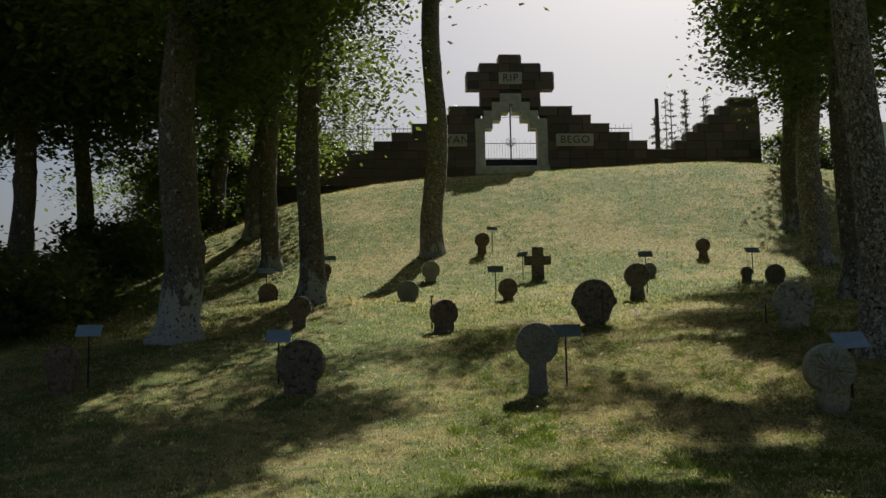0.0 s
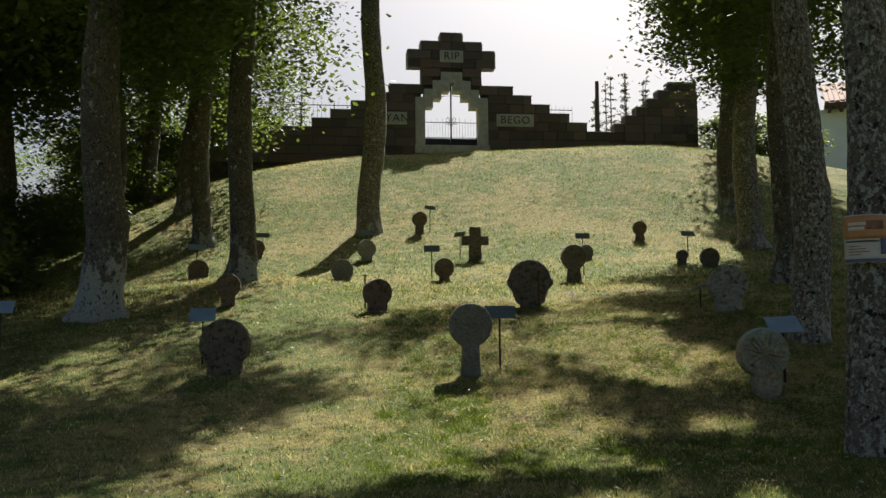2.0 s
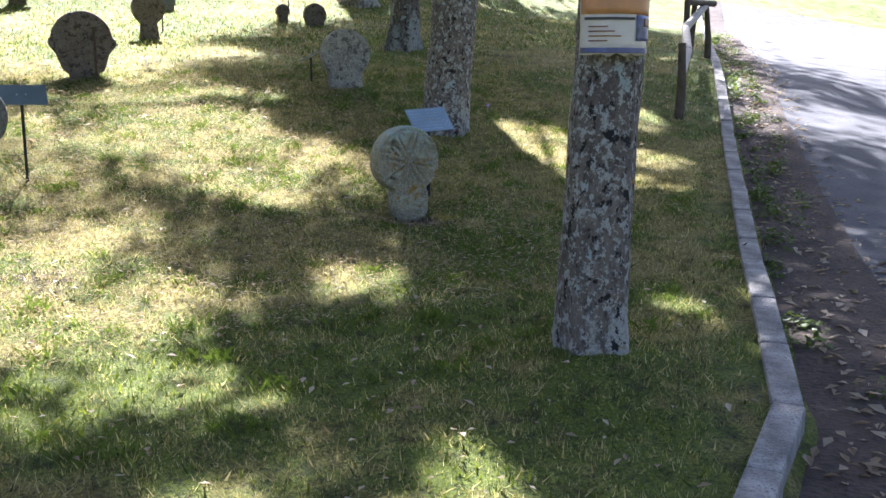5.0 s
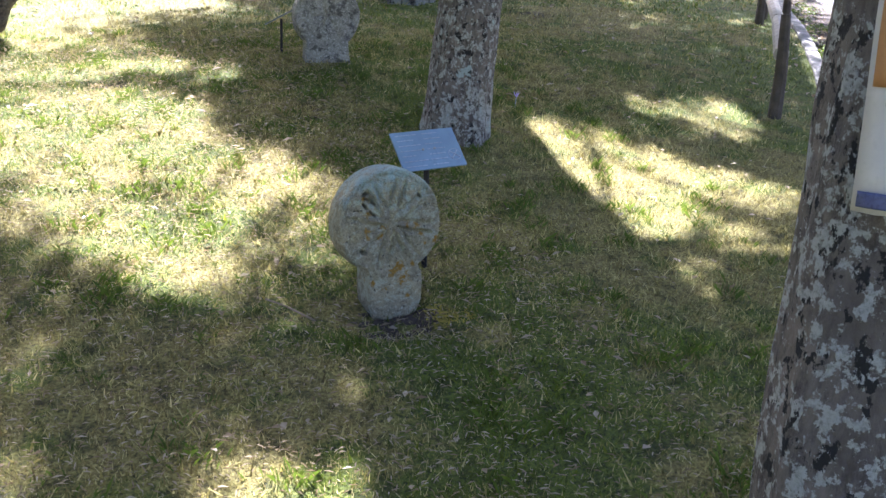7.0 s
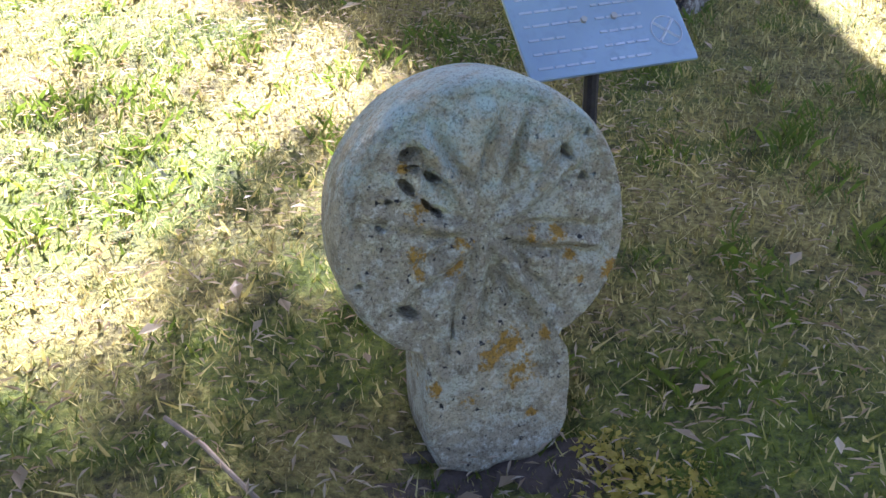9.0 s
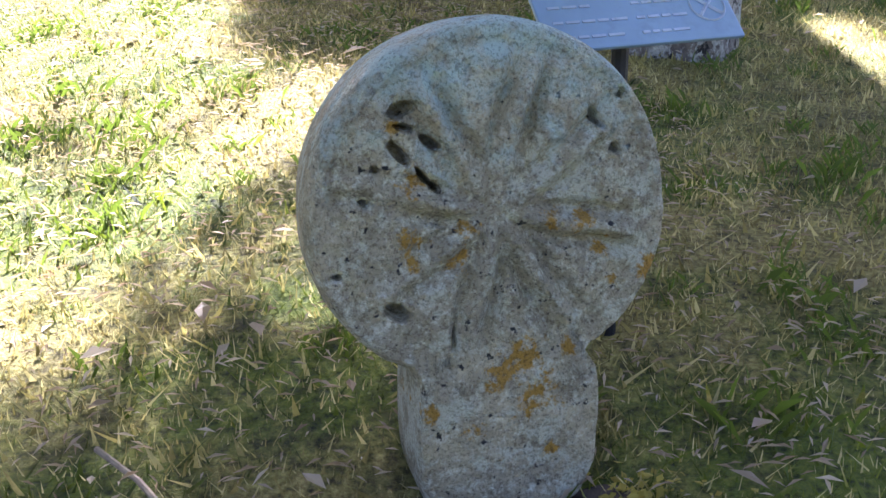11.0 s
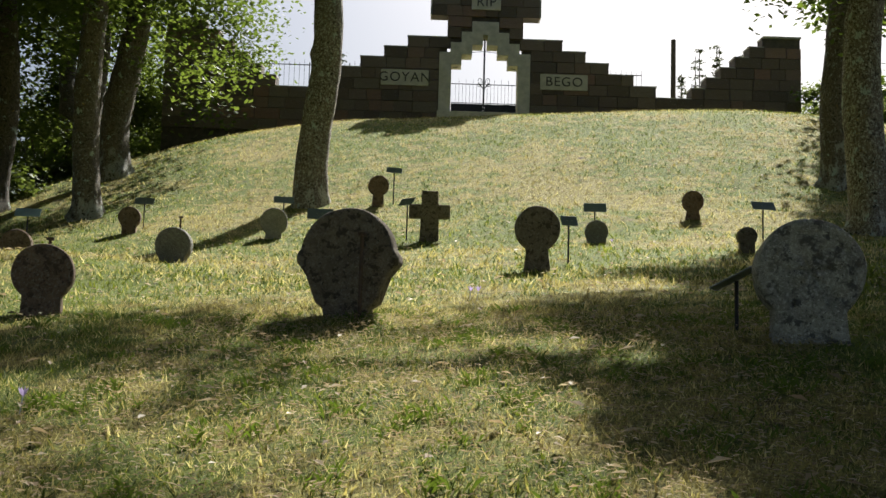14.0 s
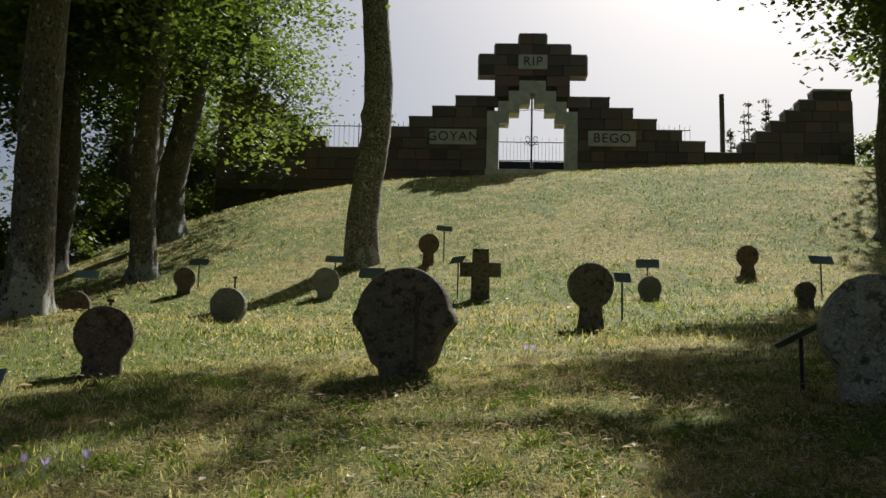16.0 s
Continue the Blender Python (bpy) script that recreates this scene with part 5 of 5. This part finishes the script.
STEMS = [(-6.35, 14.3), (-4.6, 16.62), (1.845, 5.63), (3.37, 10.42), (4.92, 15.25), (6.5, 21.4)]
MORE = shading_branches(STEMS, 400, 3)
TREE = "tree with grey lichened bark and dense green crown"
build_tree("", (-6.35, 14.3), 0.34, 11, 4.8, 4.6, 100, 480, 1, BARK_WHITE, LEAF, "stout tree with white lichen patches on its trunk", (0.01, 0), 0.135, 0.5, 0.8, gap=open_view, extra=MORE[0])
build_tree("", (-4.6, 16.62), 0.245, 12, 5.8, 4.0, 80, 440, 2, BARK, LEAF, TREE, (0.0, 0), 0.125, 0.5, 0.5, gap=open_view, extra=MORE[1])
build_tree("", (-7.4, 24.6), 0.27, 11, 3.6, 3.8, 100, 380, 3, BARK, LEAF, TREE, (-0.01, 0), 0.13, 0.5, 1.0, gap=open_view)
build_tree("", (-9.0, 29.1), 0.36, 11, 3.6, 4.4, 120, 420, 4, BARK, LEAF, TREE, (0.06, 0), 0.14, 0.55, 1.4, gap=open_view)
build_tree("", (-2.88, 24.9), 0.325, 13.5, 8.3, 2.6, 40, 90, 5, BARK_PALE, LEAF, "slender tree with pale bark alone on the mound", (0.022, 0), 0.2, 0.4, 0.6, gap=tall_view, flare=0.2)
build_tree("", (1.845, 5.63), 0.15, 8, 4.4, 3.2, 22, 300, 6, BARK_PALE, LEAF, "slim tree with white and black lichened bark", (0.01, 0.0), 0.16, 0.42, 0.3, flare=0.12, gap=open_view, extra=MORE[2])
build_tree("", (3.37, 10.42), 0.222, 10.5, 5.2, 4.6, 44, 300, 7, BARK_PALE, LEAF, TREE, (0.0, 0.0), 0.16, 0.42, 0.8, flare=0.12, gap=open_view, extra=MORE[3])
build_tree("", (4.92, 15.25), 0.2, 11.5, 4.2, 5.2, 70, 480, 8, BARK, LEAF, TREE, (0.03, 0.0), 0.13, 0.45, 1.2, gap=open_view, extra=MORE[4])
build_tree("", (6.5, 21.4), 0.29, 10.5, 3.7, 3.8, 85, 380, 9, BARK_PALE, LEAF, TREE, (0.0, 0.0), 0.13, 0.45, 1.0, gap=open_view, extra=MORE[5])
build_tree("", (7.3, 25.4), 0.3, 10, 3.6, 3.2, 90, 320, 10, BARK, LEAF, TREE, (0.01, 0.0), 0.13, 0.42, 1.0, gap=open_view)
build_tree("", (11.9, 27.2), 0.32, 10, 3.8, 3.4, 85, 120, 11, BARK_DARK, LEAF, TREE, (0, 0), 0.22, 0.45, 1.2)
build_tree("", (10.2, 33.5), 0.26, 9, 2.8, 2.6, 90, 120, 12, BARK_DARK, LEAF, TREE, (0, 0), 0.22, 0.42, 1.2, gap=open_view)
FAR = "tree in the dark wood beyond the lawn"
for k, (x, y, cr, tall) in enumerate(((-12.5, 20.5, 4.0, 10), (-14.5, 28.0, 4.5, 13), (-13.6, 35.0, 4.5, 15), (-18.0, 23.0, 4.5, 11), (-19.5, 34.0, 5.0, 14), (-15.5, 40.0, 4.5, 15), (-11.2, 32.0, 4.2, 16), (-10.6, 26.6, 3.6, 13))):
    build_tree("", (x, y), 0.28, tall, 4.4 if k in (0, 1, 3, 7) else 2.8, cr, 120, 260, 30 + k, BARK_DARK, LEAF if k % 2 else LEAF_DARK, FAR, (0, 0), 0.22, 0.7, 1.6, "trees of the wood", gap=open_view)
for k, (x, y) in enumerate(((-10.5, 15.5), (-11.0, 19.0), (-11.8, 23.5), (-12.5, 28.0), (-12.6, 32.0), (-11.3, 12.0), (-12.0, 9.0), (-13.0, 36.0), (11.8, 39.0), (13.2, 37.0), (-13.5, 16.5), (-14.0, 21), (-14.5, 25.5), (-14, 12))):
    build_bush((x, y), 1.6, 1.7 + 0.4 * (k % 3), 36, 150, 60 + k, LEAF_DARK, "dark tangled shrub at the edge of the lawn", 0.17)
for k, (x, y) in enumerate(((-12.6, 40.0), (-14.6, 38.2), (-13.4, 43.5), (-16.5, 41.5))):
    build_bush((x, y), 2.3, 5.0 + 0.6 * (k % 2), 80, 190, 90 + k, LEAF_DARK, "tall dark thicket beyond the end of the wall", 0.17)
for k, (x, y, h) in enumerate(((8.9, 56, 6.6), (9.5, 60, 7.6), (10.0, 57, 8.3), (10.6, 62, 9.4), (11.1, 58, 8.8), (11.8, 61, 9.6), (12.3, 58, 8.2), (12.9, 60, 8.9), (13.5, 59, 7.8), (-9.5, 56, 8), (-11, 58, 9))):
    build_conifer((x, y), 9.0, h, 1.0, 80 + k)
bm = bmesh.new()
rod(bm, (0, 0, -0.4), (0, 0, 3.9), 0.1, 0.09, 10)
po = part("utility_post", bm, WOOD)
po.matrix_basis = Matrix.Translation((6.5, 42.0, 9.0))
tagged(po, "plain dark wooden post behind the wall", "post")

build_poster((1.845, 5.63), 0.15, 1.93, -12)
for k, place in enumerate(((1.1, 14.2), (1.16, 14.15), (4.05, 10.85), (-0.75, 10.9), (-0.62, 10.85), (-0.5, 10.95), (2.6, 20.2))):
    build_crocus(place, k)

rnd = random.Random(8)
vs, fs = leaf_cloud(rnd, [((2.36 + 0.075 * math.cos(k), 8.22 + 0.1 * math.sin(k * 1.7), ground_z(2.33, 8.22) + 0.015), 0.5) for k in range(9)], 240, 0.06, 0.016, 0.25)
tagged(mesh_object("moss", vs, fs, MOSS), "yellowish moss beside the foot of a gravestone", "moss", kind="stuff")

# ---- grass, litter ----
NP = np.random.default_rng(5)


def heights(xs, ys):
    return np.array([ground_z(x, y) for x, y in zip(xs, ys)])


def grass_field(name, count, xr, yr, wide, tall, label, lean=1.7):
    xs, ys = NP.uniform(*xr, count), NP.uniform(*yr, count)
    # heights by bilinear lookup
    step = 0.12
    ax, ay = np.arange(xr[0] - 0.2, xr[1] + 0.4, step), np.arange(yr[0] - 0.2, yr[1] + 0.4, step)
    table = np.array([[ground_z(x, y) for x in ax] for y in ay])
    off = np.array([[kerb_side(x, y) for x in ax[::4]] for y in ay[::4]])
    i, j = (xs - ax[0]) / step, (ys - ay[0]) / step
    i0, j0 = i.astype(int), j.astype(int)
    fi, fj = i - i0, j - j0
    zs = (table[j0, i0] * (1 - fi) + table[j0, i0 + 1] * fi) * (1 - fj) + (table[j0 + 1, i0] * (1 - fi) + table[j0 + 1, i0 + 1] * fi) * fj
    edge = np.minimum(np.minimum(xs - xr[0], xr[1] - xs), np.minimum(ys - yr[0], yr[1] - ys))
    keep = (NP.uniform(0, 1, count) < edge / 1.6) & (off[np.minimum(j0 // 4, off.shape[0] - 1), np.minimum(i0 // 4, off.shape[1] - 1)] < -0.1)
    xs, ys, zs = xs[keep], ys[keep], zs[keep]
    n = len(xs)
    a, b = NP.uniform(0, math.tau, n), NP.uniform(0, math.tau, n)
    h = tall * NP.uniform(0.35, 1.2, n)
    ln = h * NP.uniform(0, lean, n)
    w = wide * NP.uniform(0.6, 1.3, n)
    v = np.empty((n, 3, 3))
    for k, s in ((0, -1), (1, 1)):
        v[:, k, 0], v[:, k, 1], v[:, k, 2] = xs + s * w * np.cos(a), ys + s * w * np.sin(a), zs - 0.008
    v[:, 2, 0], v[:, 2, 1], v[:, 2, 2] = xs + ln * np.cos(b), ys + ln * np.sin(b), zs + h
    me = bpy.data.meshes.new(name)
    me.vertices.add(3 * n)
    me.vertices.foreach_set("co", v.ravel())
    me.loops.add(3 * n)
    me.loops.foreach_set("vertex_index", np.arange(3 * n))
    me.polygons.add(n)
    me.polygons.foreach_set("loop_start", np.arange(0, 3 * n, 3))
    me.update(calc_edges=True)
    me.materials.append(BLADES)
    return tagged(new(name, me), label, "grass", kind="stuff")


grass_field("grass", 480000, (-2.4, 6.2), (3.6, 14.6), 0.0024, 0.024, "short mown grass, green and straw-coloured")
grass_field("grass", 170000, (-9.5, 9.5), (-1.5, 18.0), 0.006, 0.04, "short mown grass, green and straw-coloured")
grass_field("grass", 110000, (-12.5, 12.0), (14.5, 39.5), 0.011, 0.06, "short mown grass on the mound")


def grass_tufts(count, xr, yr, tall, seed):
    """Lusher bunches of taller green blades."""
    rnd = random.Random(seed)
    vs, fs = [], []
    for _ in range(count):
        cx, cy = rnd.uniform(*xr), rnd.uniform(*yr)
        if kerb_side(cx, cy) > -0.15 or math.hypot(cx - 2.1, cy - 8.25) < 0.3:
            continue
        size = rnd.uniform(0.4, 1.0)
        for _ in range(int(46 * size)):
            x, y = cx + rnd.gauss(0, 0.05 * size), cy + rnd.gauss(0, 0.05 * size)
            z = ground_z(x, y) - 0.005
            a, b, h = rnd.random() * math.tau, rnd.random() * math.tau, tall * size * rnd.uniform(0.5, 1.2)
            w, ln = 0.0026, h * rnd.uniform(0.1, 1.1)
            q = len(vs)
            vs += [(x - w * math.cos(a), y - w * math.sin(a), z), (x + w * math.cos(a), y + w * math.sin(a), z), (x + 0.4 * ln * math.cos(b), y + 0.4 * ln * math.sin(b), z + h * 0.7), (x + ln * math.cos(b), y + ln * math.sin(b), z + h)]
            fs += [(q, q + 1, q + 2), (q + 1, q + 3, q + 2)]
    tagged(mesh_object("grass_tufts", vs, fs, TUFT), "lush green tufts standing out of the dry lawn", "grass", kind="stuff")


grass_tufts(600, (-1.5, 4.6), (5.5, 13.5), 0.06, 21)
rnd = random.Random(33)
cs = []
for (ax, ay), (bx, by) in zip(KERB[2:6], KERB[3:7]):
    for _ in range(34):
        q, d = rnd.random(), 0.12 + 0.4 * rnd.random() ** 1.5
        u = Vector((by - ay, ax - bx)).normalized() * d
        x, y = ax + (bx - ax) * q + u.x, ay + (by - ay) * q + u.y
        if y > 7.0 or rnd.random() < 0.3:
            cs.append(((x, y, ground_z(x, y) + 0.05), rnd.uniform(0.4, 1.0)))
vs, fs = leaf_cloud(rnd, cs, 90, 0.07, 0.04, 0.7)
tagged(mesh_object("gutter_weeds", vs, fs, TUFT), "low green weeds growing in the gutter by the kerb", "weeds", kind="stuff")


def litter(name, count, xr, yr, size, label, near_kerb=False, slim=0.5):
    rnd = random.Random(len(name) + count)
    vs, fs = [], []
    for _ in range(count):
        x, y = rnd.uniform(*xr), rnd.uniform(*yr)
        if near_kerb:
            q = rnd.random()
            (ax, ay), (bx, by) = rnd.choice(list(zip(KERB[1:6], KERB[2:7])))
            x, y = ax + (bx - ax) * q + rnd.uniform(0.05, 0.75), ay + (by - ay) * q - rnd.uniform(0.05, 0.65)
        elif kerb_side(x, y) > -0.1:
            continue
        p = Vector((x, y, ground_z(x, y) + 0.028 + 0.02 * rnd.random()))
        a = rnd.random() * math.tau
        d = Vector((math.cos(a), math.sin(a), rnd.uniform(-0.3, 0.4)))
        s = Vector((-math.sin(a), math.cos(a), rnd.uniform(-0.3, 0.3)))
        l = size * rnd.uniform(0.5, 1.4)
        b = len(vs)
        vs += [p - d * l, p + s * l * slim + Vector((0, 0, l * 0.25)), p + d * l, p - s * l * slim + Vector((0, 0, l * 0.2))]
        fs += [(b, b + 1, b + 2), (b, b + 2, b + 3)]
    tagged(mesh_object(name, vs, fs, LITTER), label, "leaves", kind="stuff")


litter("straw", 24000, (-0.5, 3.0), (6.5, 13), 0.014, "dry straw and leaf scraps lying in the grass", slim=0.16)
litter("fallen_leaves", 2600, (-3, 5.5), (3, 16), 0.02, "small pale dead leaves scattered over the lawn")
litter("fallen_leaves", 2600, (-9, 9), (10, 34), 0.035, "pale dead leaves scattered over the mound")
litter("gutter_leaves", 2600, (0, 1), (0, 1), 0.035, "dry leaves gathered along the kerb", True)
